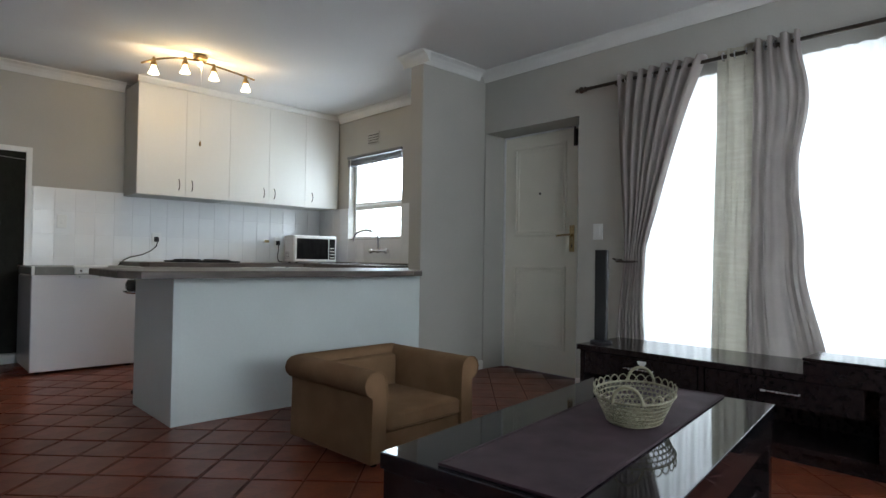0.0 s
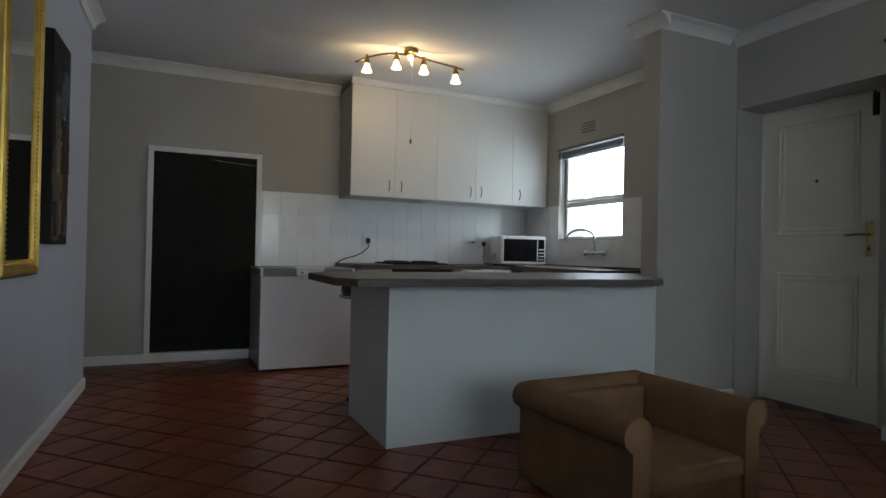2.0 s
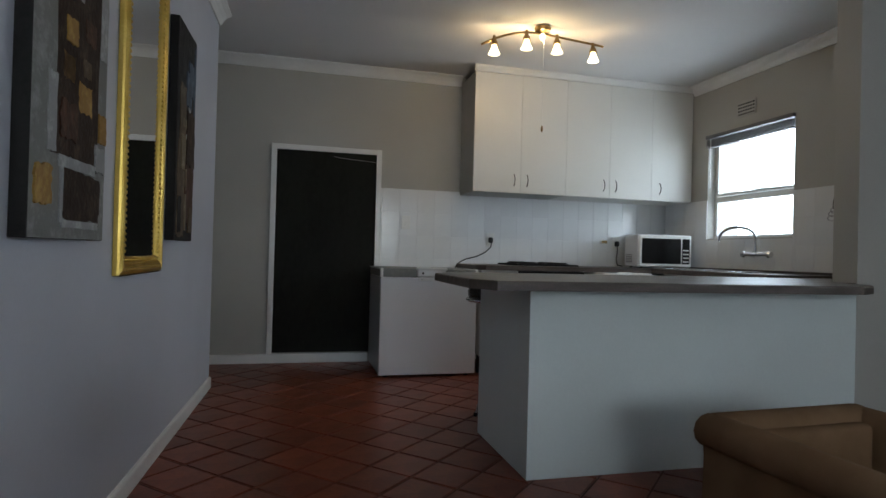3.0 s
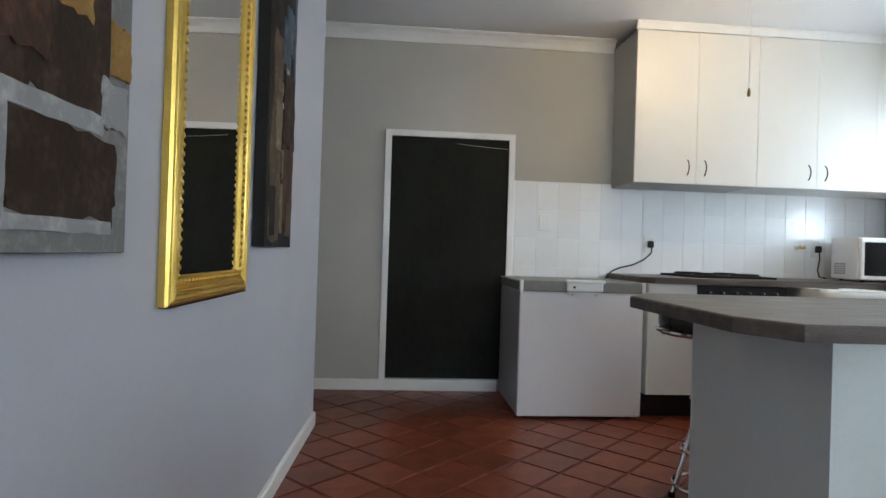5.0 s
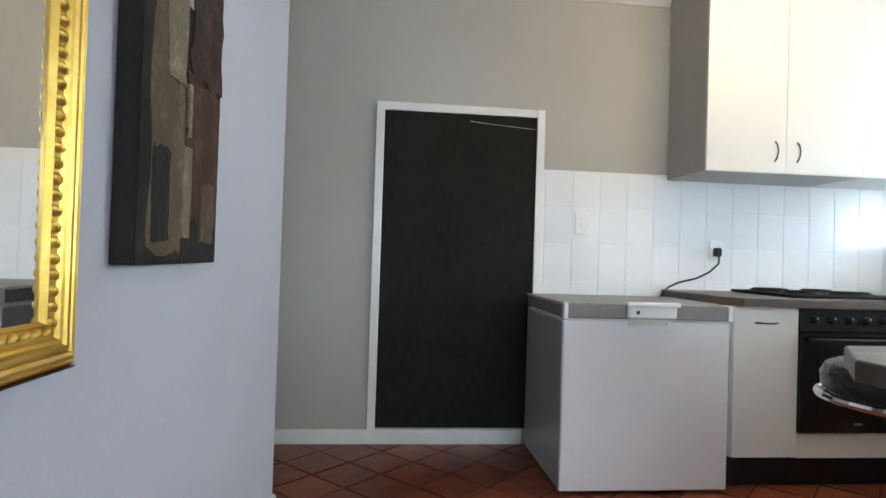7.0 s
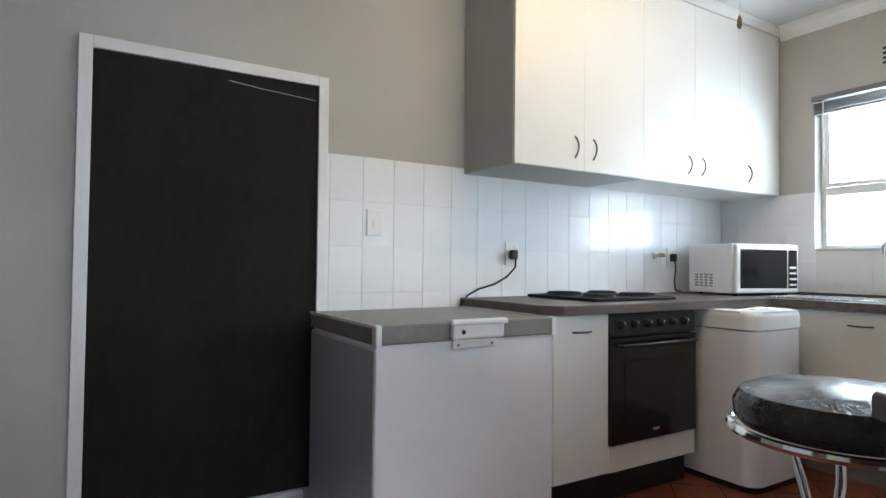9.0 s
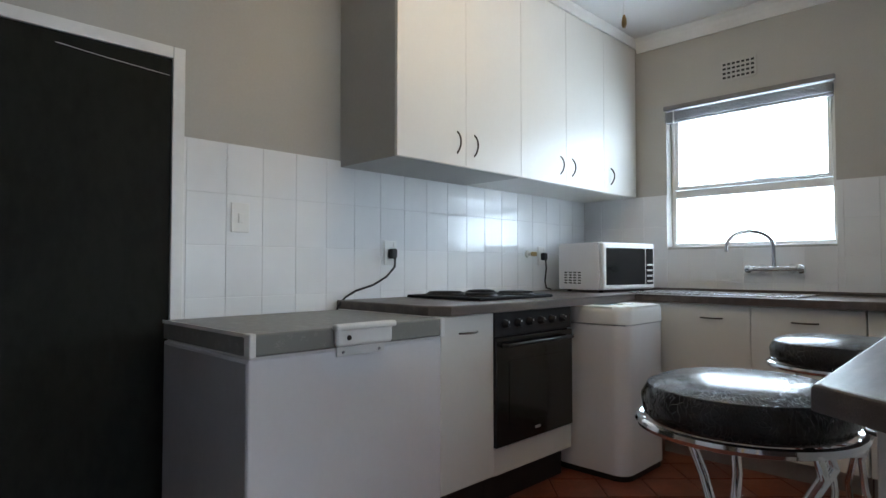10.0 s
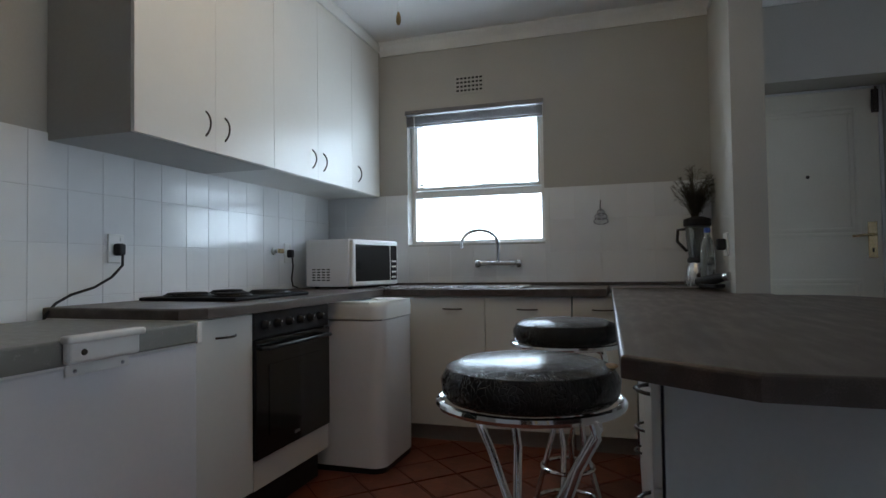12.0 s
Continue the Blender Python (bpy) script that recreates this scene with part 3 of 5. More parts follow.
def freezer():
    f = thing("chest_freezer", 0.905, 5.703, 0, "white chest freezer with speckled grey lid", "freezer")
    w, d = 0.787, 0.66
    part("body", B(0, w, 0, d, 0.02, 0.788, bevel=0.006), M_ENAMEL, f)
    # thin sheet over the left side only; its grey is painted shade
    part("side_panel", B(-0.002, 0.001, 0.012, d - 0.01, 0.03, 0.775), M_ENAMEL_SHADE, f, "white side panel darkened for shade")
    lid = part("lid", B(-0.003, w + 0.003, -0.012, d, 0.795, 0.862, bevel=0.006), M_LID, f, "speckled grey laminate lid")
    for x in (-0.006, w - 0.016):
        part("lid_corner", B(x, x + 0.022, -0.016, 0.02, 0.791, 0.864, bevel=0.004), M_WHTPLASTIC, lid)
    part("lid_edge_trim", B(-0.006, -0.002, 0.02, d, 0.852, 0.864, bevel=0.001), M_WHTPLASTIC, lid)
    part("lid_edge_trim", B(w + 0.002, w + 0.006, 0.02, d, 0.852, 0.864, bevel=0.001), M_WHTPLASTIC, lid)
    part("gasket", B(0.006, w - 0.006, -0.004, d - 0.02, 0.788, 0.795), M_WHTPLASTIC, f)
    h = part("handle", B(0.285, 0.515, -0.036, -0.010, 0.80, 0.870, bevel=0.010, seg=3), M_WHTPLASTIC, f, "white plastic lid handle")
    part("handle_lip", B(0.275, 0.525, -0.048, -0.014, 0.853, 0.874, bevel=0.008, seg=3), M_WHTPLASTIC, h)
    part("lock_plate", B(0.30, 0.50, -0.010, -0.002, 0.765, 0.803, bevel=0.003), M_WHTPLASTIC, h)
    for x in (0.325, 0.475):
        for z in (0.778,):
            part("rivet", lathe(bmesh.new(), [(0.006, 0), (0.004, 0.003)], 12), M_STEEL, h).matrix_basis = pose(x, -0.010, z, 90, 0, 0)
    part("lock", lathe(bmesh.new(), [(0.009, 0), (0.007, 0.004)], 14), M_DARKSTEEL, h).matrix_basis = pose(0.33, -0.036, 0.828, 90, 0, 0)
    for x in (0.06, w - 0.06):
        for y in (0.06, d - 0.06):
            part("foot", lathe(bmesh.new(), [(0.018, 0), (0.018, 0.022)], 12, (x, y, 0)), M_BLKPLASTIC, f)
    return f


freezer()


def washer():
    m = thing("washing_machine", 2.985, 5.80 - 0.02, 0, "slim white top-loading washing machine with rounded lid", "washing machine")
    m.matrix_world = pose(2.985, 5.745, 0, 0, 0, 0)
    w, d = 0.225, 0.25
    bm = bmesh.new()
    outline = arc(w - 0.07, d - 0.07, 0.07, 0, 90, 5) + arc(-w + 0.07, d - 0.07, 0.07, 90, 180, 5) + arc(-w + 0.07, -d + 0.07, 0.07, 180, 270, 5) + arc(w - 0.07, -d + 0.07, 0.07, 270, 360, 5)
    prism(bm, [(x, y) for x, y in outline], 0.03, 0.765)
    part("body", bm, M_ENAMEL, m, smooth=True)
    bm = bmesh.new()
    prism(bm, [(x * 0.98, y * 0.98) for x, y in outline], 0.0, 0.03)
    part("base", bm, M_BLKPLASTIC, m)
    bm = bmesh.new()
    prism(bm, [(x * 1.012, y * 1.012) for x, y in outline], 0.772, 0.86)
    top = [e for e in bm.edges if e.verts[0].co.z > 0.85 and e.verts[1].co.z > 0.85]
    bmesh.ops.bevel(bm, geom=top, offset=0.035, segments=5, affect="EDGES", profile=0.55)
    lid = part("lid", bm, M_WHTPLASTIC, m, smooth=True)
    part("lid_window", B(-0.12, 0.12, -0.10, 0.10, 0.855, 0.863, bevel=0.003), M_LIDGLASS, lid, "dark tinted lid window")
    part("lid_handle", B(-0.06, 0.06, -0.155, -0.115, 0.856, 0.868, bevel=0.005), M_WHTPLASTIC, lid)
    part("seam", B(-w + 0.02, w - 0.02, -d + 0.01, d - 0.01, 0.764, 0.773), M_ENAMEL_SHADE, m)
    return m


washer()


def microwave():
    x0, y0 = 3.325, 5.945
    m = thing("microwave", x0, y0, TOP + 0.001, "white microwave oven with dark glass door standing in the corner", "microwave", turn=-12.5)
    w, d, h = 0.495, 0.37, 0.312
    part("body", B(0, w, 0.02, d, 0.012, h, bevel=0.006), M_ENAMEL, m)
    door = part("door", B(0.004, w - 0.004, -0.012, 0.02, 0.016, h - 0.004, bevel=0.012, seg=3), M_WHTPLASTIC, m)
    part("door_glass", B(0.03, w - 0.10, -0.0145, -0.011, 0.045, h - 0.035, bevel=0.002), M_OVEN, door, "dark glass door window")
    part("control_panel", B(w - 0.09, w - 0.02, -0.0145, -0.011, 0.045, h - 0.035, bevel=0.001), M_OVEN, door)
    for i in range(4):
        part("button_row", B(w - 0.082, w - 0.028, -0.016, -0.0142, 0.06 + i * 0.035, 0.072 + i * 0.035), M_WHTPLASTIC, door)
    bm = bmesh.new()
    for i in range(4):
        for k in range(5):
            box(bm, -0.0015, 0.001, 0.17 + i * 0.04, 0.195 + i * 0.04, 0.05 + k * 0.017, 0.058 + k * 0.017)
    part("side_vents", bm, M_BLKPLASTIC, m)
    for x in (0.05, w - 0.05):
        for y in (0.05, d - 0.05):
            part("foot", lathe(bmesh.new(), [(0.014, 0), (0.014, 0.013)], 10, (x, y, 0)), M_BLKPLASTIC, m)


microwave()


def hob():
    h = thing("gas_hob", 2.10, 5.86, TOP, "black four-plate hob set into the worktop", "hob")
    part("plate", B(0, 0.58, 0, 0.50, 0.001, 0.016, bevel=0.005), M_HOB, h)
    for x, y, r in ((0.15, 0.13, 0.075), (0.43, 0.13, 0.09), (0.15, 0.37, 0.09), (0.43, 0.37, 0.075)):
        b = part("burner", lathe(bmesh.new(), [(r, 0.014), (r, 0.027), (r * 0.93, 0.032), (r * 0.3, 0.031), (0.012, 0.028)], 32, (x, y, 0)), M_HOB, h, smooth=True)
        part("trim_ring", sweep(bmesh.new(), [(x + (r + 0.006) * math.cos(a * math.tau / 32), y + (r + 0.006) * math.sin(a * math.tau / 32), 0.019) for a in range(32)], 0.006, 6, True), M_BLKPLASTIC, b, smooth=True)


hob()


def sink():
    s = thing("kitchen_sink", 3.42, 4.90, TOP, "stainless steel inset sink with ribbed drainer", "sink")
    w, d = 0.40, 0.92
    bm = bmesh.new()
    for a, b, c, e in ((0, 0.035, 0, d), (w - 0.035, w, 0, d), (0.035, w - 0.035, 0, 0.04), (0.035, w - 0.035, 0.42, 0.47), (0.035, w - 0.035, d - 0.03, d)):
        box(bm, a, b, c, e, 0.001, 0.008, bevel=0.002)
    part("rim", bm, M_STEEL, s)
    bm = bmesh.new()
    box(bm, 0.035, w - 0.035, 0.47, d - 0.03, 0.0008, 0.003)
    for i in range(9):
        box(bm, 0.05, w - 0.05, 0.50 + i * 0.042, 0.515 + i * 0.042, 0.003, 0.007, bevel=0.002)
    part("drainer", bm, M_STEEL, s)
    part("bowl", B(0.035, w - 0.035, 0.04, 0.42, 0.0008, 0.002), M_STEEL, s)


sink()


def tap():
    t = thing("wall_tap", XE - 0.001, 5.14, 1.05, "chrome wall mixer tap with swan neck spout", "tap")
    part("body", sweep(bmesh.new(), [(-0.055, -0.115, 0), (-0.055, 0.115, 0)], 0.016, 14), M_CHROME, t, smooth=True)
    for y in (-0.115, 0.115):
        part("wall_flange", sweep(bmesh.new(), [(-0.001, y * 0.7, 0), (-0.012, y * 0.7, 0), (-0.055, y * 0.7, 0)], [0.03, 0.026, 0.012], 16), M_CHROME, t, smooth=True)
        part("tap_head", sweep(bmesh.new(), [(-0.055, y, 0), (-0.055, y * 1.10, 0), (-0.055, y * 1.16, -0.002), (-0.055, y * 1.36, -0.004)], [0.014, 0.026, 0.03, 0.022], 14), M_CHROME, t, smooth=True)
    pts = [(-0.06, 0, 0.01), (-0.062, 0, 0.09)] + [(-0.062 - 0.09 * (1 - math.cos(radians(a))) / 1.0, 0.10 * (1 - math.cos(radians(a))) / 1.0, 0.13 + 0.09 * math.sin(radians(a))) for a in range(0, 181, 15)] + [(-0.242, 0.2, 0.10)]
    part("spout", sweep(bmesh.new(), pts, 0.0115, 12), M_CHROME, t, smooth=True)


tap()


# ---- wall fittings ----
def wall_plate(x, z, kind):
    p = thing("light_switch" if kind == "switch" else "wall_socket", x, YN - 0.007, z, "white plastic switch plate on the tiles" if kind == "switch" else "white wall socket on the tiles with a black plug", "switch" if kind == "switch" else "socket")
    part("plate", B(-0.04, 0.04, -0.009, 0, -0.062, 0.062, bevel=0.003), M_WHTPLASTIC, p)
    if kind == "switch":
        part("rocker", B(-0.010, 0.010, -0.013, -0.008, -0.022, 0.018, bevel=0.002), M_WHTPLASTIC, p)
    else:
        pl = part("plug", B(-0.02, 0.02, -0.045, -0.008, -0.03, 0.022, bevel=0.010, seg=3), M_BLKPLASTIC, p, "black three-pin plug")
        part("rocker", B(0.018, 0.03, -0.012, -0.008, 0.03, 0.05, bevel=0.001), M_WHTPLASTIC, p)
    return p


wall_plate(1.225, 1.265, "switch")
wall_plate(2.04, 1.132, "socket")
wall_plate(3.375, 1.135, "socket")
part("freezer_cable", sweep(bmesh.new(), [(2.045, YN - 0.045, 1.11), (2.035, YN - 0.055, 1.06), (1.98, YN - 0.055, 1.01), (1.90, YN - 0.05, 0.97), (1.80, YN - 0.045, 0.945), (1.74, YN - 0.04, 0.915), (1.70, YN - 0.035, 0.87), (1.699, YN - 0.035, 0.78)], 0.0055, 8), M_BLKPLASTIC, smooth=True)
tagged(bpy.data.objects["freezer_cable"], "black freezer cable hanging from the wall socket", "cable")
part("microwave_cable", sweep(bmesh.new(), [(3.375, YN - 0.045, 1.11), (3.37, YN - 0.055, 1.05), (3.36, YN - 0.05, 0.97), (3.375, YN - 0.05, 0.92), (3.43, YN - 0.05, 0.910)], 0.005, 8), M_BLKPLASTIC, smooth=True)
tagged(bpy.data.objects["microwave_cable"], "black microwave cable below the socket", "cable")
g = thing("gas_outlet", 3.22, YN - 0.007, 1.145, "small cream wall outlet on the tiles", "outlet")
part("plate", lathe(bmesh.new(), [(0.024, 0), (0.022, 0.012), (0.012, 0.016), (0.010, 0.05)], 16), M_WHTPLASTIC, g).matrix_basis = pose(0, 0, 0, 90, 0, 0)
part("knob", B(-0.028, 0.028, -0.062, -0.046, -0.014, 0.014, bevel=0.005), M_BRASS, g, "cream tap knob")

sw = thing("light_switch", XE, 2.50, 1.195, "white two-way light switch beside the front door", "switch")
part("plate", B(-0.010, 0, -0.04, 0.04, -0.06, 0.06, bevel=0.003), M_WHTPLASTIC, sw)
part("rocker", B(-0.014, -0.009, -0.018, 0.018, -0.03, 0.03, bevel=0.002), M_TRIM, sw)

v = thing("air_vent", XE, 5.337, 2.298, "white louvred plaster air brick above the window", "vent")
part("plate", B(-0.008, 0, -0.105, 0.105, -0.065, 0.065, bevel=0.002), M_WALL, v)
bm = bmesh.new()
for i in range(7):
    for k in range(4):
        box(bm, -0.0095, -0.0075, -0.093 + i * 0.0275, -0.075 + i * 0.0275, -0.053 + k * 0.028, -0.040 + k * 0.028)
part("vent_holes", bm, M_BLKPLASTIC, v)


def blind():
    y0, y1, z0, z1 = KITCHEN_WIN
    b = thing("window_blind", XE - 0.012, (y0 + y1) / 2, z1 - 0.03, "grey slatted blind drawn up at the window head", "blind")
    hw = (y1 - y0) / 2 - 0.004
    part("head_rail", B(-0.02, 0.03, -hw - 0.01, hw + 0.01, 0.01, 0.04, bevel=0.003), M_SLAT, b)
    for i in range(7):
        part("slat", B(-0.018, 0.028, -hw, hw, -0.008 - i * 0.008, -0.0045 - i * 0.008), M_SLAT, b)
    part("bottom_rail", B(-0.016, 0.026, -hw, hw, -0.075, -0.062, bevel=0.003), M_SLAT, b)
    part("wand", sweep(bmesh.new(), [(-0.02, hw - 0.06, 0.0), (-0.02, hw - 0.065, -0.45)], 0.004, 6), M_WHTPLASTIC, b)


blind()

o = thing("wall_ornament", XE - 0.008, 4.475, 1.345, "small hanging wire ornament on the tiles", "ornament")
part("hook", sweep(bmesh.new(), [(-0.01, 0, 0.10), (-0.012, 0.004, 0.06), (-0.012, 0, 0.03)], 0.003, 6), M_DARKSTEEL, o)
for k, (z, r) in enumerate(((0.02, 0.022), (-0.005, 0.038), (-0.035, 0.045))):
    part("wire_loop", sweep(bmesh.new(), [(-0.012, r * math.cos(a * math.tau / 16), z + 0.02 * math.sin(a * math.tau / 16)) for a in range(16)], 0.0035, 6, True), M_STEEL, o)


# ---- counter end: machine, bottle, plant, telephone ----
def counter_things():
    c = thing("blender", 3.72, 3.93, TOP, "glass jug blender with black lid on the worktop", "blender")
    part("motor_base", lathe(bmesh.new(), [(0.075, 0), (0.078, 0.02), (0.066, 0.11), (0.055, 0.135)], 24), M_STEEL, c, smooth=True)
    part("collar", lathe(bmesh.new(), [(0.057, 0.135), (0.060, 0.15), (0.052, 0.165)], 24), M_BLKPLASTIC, c, smooth=True)
    part("jug", lathe(bmesh.new(), [(0.050, 0.165), (0.058, 0.22), (0.070, 0.345)], 24), M_BOTTLE, c, smooth=True)
    part("jug_handle", sweep(bmesh.new(), [(0.0, 0.066, 0.33), (0.0, 0.105, 0.325), (0.0, 0.11, 0.26), (0.0, 0.058, 0.20)], 0.009, 8), M_BLKPLASTIC, c, smooth=True)
    part("lid", lathe(bmesh.new(), [(0.073, 0.345), (0.076, 0.352), (0.074, 0.385), (0.05, 0.395), (0.03, 0.40)], 24), M_BLKPLASTIC, c, "black lid", smooth=True)
    part("speed_knob", lathe(bmesh.new(), [(0.02, 0), (0.018, 0.014)], 16), M_BLKPLASTIC, c).matrix_basis = pose(-0.068, 0, 0.06, 0, -90, 0)
    p = thing("feather_plant", 3.86, 3.93, TOP, "dark feathery dried grass bunch in a slim vase", "plant")
    part("vase", lathe(bmesh.new(), [(0.035, 0), (0.045, 0.06), (0.036, 0.20), (0.022, 0.32), (0.026, 0.36), (0.020, 0.362)], 20), M_BLKPLASTIC, p, smooth=True)
    rnd = random.Random(5)
    bm = bmesh.new()
    for k in range(64):
        a, lean, ln = rnd.uniform(0, math.tau), rnd.uniform(0.02, 0.15), rnd.uniform(0.24, 0.40)
        ox = -0.06
        stem = []
        for q in range(7):
            u = q / 6
            stem.append(Vector((min(0.06, (math.cos(a) * lean + ox) * u ** 1.6), max(-0.11, math.sin(a) * lean * 1.05 * u ** 1.6), 0.34 + ln * (u - 0.55 * lean / 0.15 * u * u * 0.6))))
        sweep(bm, stem, [0.0022 - 0.0002 * q for q in range(7)], 4)
        for q in range(26):
            u = 0.40 + 0.60 * q / 26
            i0 = min(5, int(u * 6))
            base = stem[i0].lerp(stem[i0 + 1], u * 6 - i0)
            dv = Vector((rnd.uniform(-1, 1), rnd.uniform(-1, 1), rnd.uniform(-0.5, 0.7))).normalized() * rnd.uniform(0.025, 0.055)
            side = dv.cross(Vector((0.3, 0.2, 1))).normalized() * 0.0022
            mid = base + dv * 0.5 + Vector((0, 0, 0.004))
            bm.faces.new([bm.verts.new(v) for v in (base, mid - side, base + dv, mid + side)])
    part("plume", bm, M_LEAF, p)
    b = thing("water_bottle", 3.55, 3.90, TOP, "clear plastic water bottle with blue cap", "bottle")
    part("body", lathe(bmesh.new(), [(0.034, 0), (0.038, 0.02), (0.038, 0.09), (0.035, 0.10), (0.038, 0.11), (0.038, 0.20), (0.030, 0.25), (0.014, 0.285), (0.014, 0.30)], 20), M_BOTTLE, b, smooth=True)
    part("cap", lathe(bmesh.new(), [(0.017, 0.298), (0.017, 0.322), (0.014, 0.325)], 18), M_BLUE, b)
    t = thing("hand_blender", 3.42, 3.90, TOP, "dark handheld appliance lying on the worktop", "appliance", turn=35)
    part("grip", sweep(bmesh.new(), [(-0.10, 0, 0.06), (-0.04, 0, 0.05), (0.04, 0, 0.035), (0.10, 0, 0.03)], [0.018, 0.026, 0.03, 0.022], 14), M_BLKPLASTIC, t, smooth=True)
    part("collar", sweep(bmesh.new(), [(-0.125, 0, 0.064), (-0.095, 0, 0.06)], 0.022, 14), M_CHROME, t, smooth=True)
    part("stand", B(-0.06, 0.06, -0.035, 0.035, 0, 0.022, bevel=0.006), M_BLKPLASTIC, t)
    s = thing("wall_socket", 3.42, STUB_N + 0.001, 1.13, "white wall socket on the partition with a black plug", "socket")
    part("plate", B(-0.06, 0.06, 0, 0.010, -0.06, 0.06, bevel=0.003), M_WHTPLASTIC, s)
    part("plug", B(-0.045, 0.0, 0.010, 0.055, -0.03, 0.03, bevel=0.010, seg=3), M_BLKPLASTIC, s, "black plug")


counter_things()


# ---- chalkboard, pictures, mirror ----
def chalkboard():
    c = thing("chalkboard", 0.508, YN, 0.080, "tall black chalkboard panel in a white frame", "chalkboard")
    w, h, f = 0.480, 1.828, 0.046
    part("board", B(-w + f, w - f, -0.014, -0.001, f * 0.25, h - f, bevel=0.001), M_BLACK, c)
    for n, a, b, d, e in (("frame_stile", -w, -w + f, 0, h), ("frame_stile", w - f, w, 0, h), ("frame_rail", -w + f, w - f, h - f, h)):
        part(n, B(a, b, -0.026, -0.001, d, e, bevel=0.003), M_TRIM, c)
    part("chalk_line", sweep(bmesh.new(), [(0.05, -0.0145, h - 0.085), (0.2, -0.0145, h - 0.098), (w - f - 0.01, -0.0145, h - 0.112)], 0.0012, 5), M_WHTPLASTIC, c)


chalkboard()
W0 = XW + 0.0015


def patch(bm, y0, y1, z0, z1, lift, rnd):
    """A rough palette-knife patch on the canvas face, with uneven edges."""
    n = 7
    ring = []
    for k in range(n):
        ring.append((y0 + (y1 - y0) * k / n, z0))
    for k in range(n):
        ring.append((y1, z0 + (z1 - z0) * k / n))
    for k in range(n):
        ring.append((y1 - (y1 - y0) * k / n, z1))
    for k in range(n):
        ring.append((y0, z1 - (z1 - z0) * k / n))
    j = min(y1 - y0, z1 - z0) * 0.07
    pts = [(y + rnd.uniform(-j, j), z + rnd.uniform(-j, j)) for y, z in ring]
    lo = [bm.verts.new((0.0, y, z)) for y, z in pts]
    hi = [bm.verts.new((lift, y, z)) for y, z in pts]
    bm.faces.new(hi)
    for i in range(len(pts)):
        q = (i + 1) % len(pts)
        bm.faces.new((lo[i], lo[q], hi[q], hi[i]))
    bmesh.ops.recalc_face_normals(bm, faces=bm.faces)
    return bm


def paint(name, a, b, big=14, fine=60, bump=0.9, metal=0.0):
    return material(name, a, b, 0.75, metal, big=big, fine=fine, bump=bump, vary=0.7, spec=0.22)


P_GREY = paint("grey_impasto", (0.34, 0.34, 0.33), (0.20, 0.20, 0.19))
P_BROWN = paint("umber_impasto", (0.085, 0.048, 0.030), (0.035, 0.020, 0.013))
P_DARK = paint("black_brown_impasto", (0.030, 0.024, 0.024), (0.014, 0.012, 0.012))
P_GOLD = paint("ochre_gold_impasto", (0.52, 0.34, 0.09), (0.30, 0.17, 0.05))
P_WHITE = paint("white_grey_impasto", (0.52, 0.52, 0.52), (0.30, 0.30, 0.30))
P_TAUPE = paint("taupe_impasto", (0.19, 0.14, 0.088), (0.095, 0.068, 0.042))
P_SAND = paint("sand_impasto", (0.38, 0.32, 0.22), (0.17, 0.135, 0.09), big=20, fine=90)
P_RUST = paint("rust_impasto", (0.14, 0.06, 0.035), (0.06, 0.03, 0.02))
P_BLUE = paint("slate_blue_impasto", (0.13, 0.17, 0.23), (0.07, 0.09, 0.12))


def canvas(y0, y1, z0, z1, ground, patches, label, seed):
    c = thing("abstract_painting", W0, y0, z0, label, "painting", "paintings on the wall")
    part("stretcher", B(0, 0.040, 0, y1 - y0, 0, z1 - z0, bevel=0.002), P_EDGE, c, "black painted canvas edge")
    part("canvas_face", B(0.0405, 0.0425, 0.001, y1 - y0 - 0.001, 0.001, z1 - z0 - 0.001, bevel=0.0008), ground, c)
    rnd = random.Random(seed)
    for k, (a, b, d, e, m) in enumerate(patches):
        p = part("paint_patch", patch(bmesh.new(), a * (y1 - y0), b * (y1 - y0), d * (z1 - z0), e * (z1 - z0), 0.0022 + 0.0007 * (k % 7), rnd), m, c)
        p.location = (0.0425, 0, 0)
    return on_west(c)


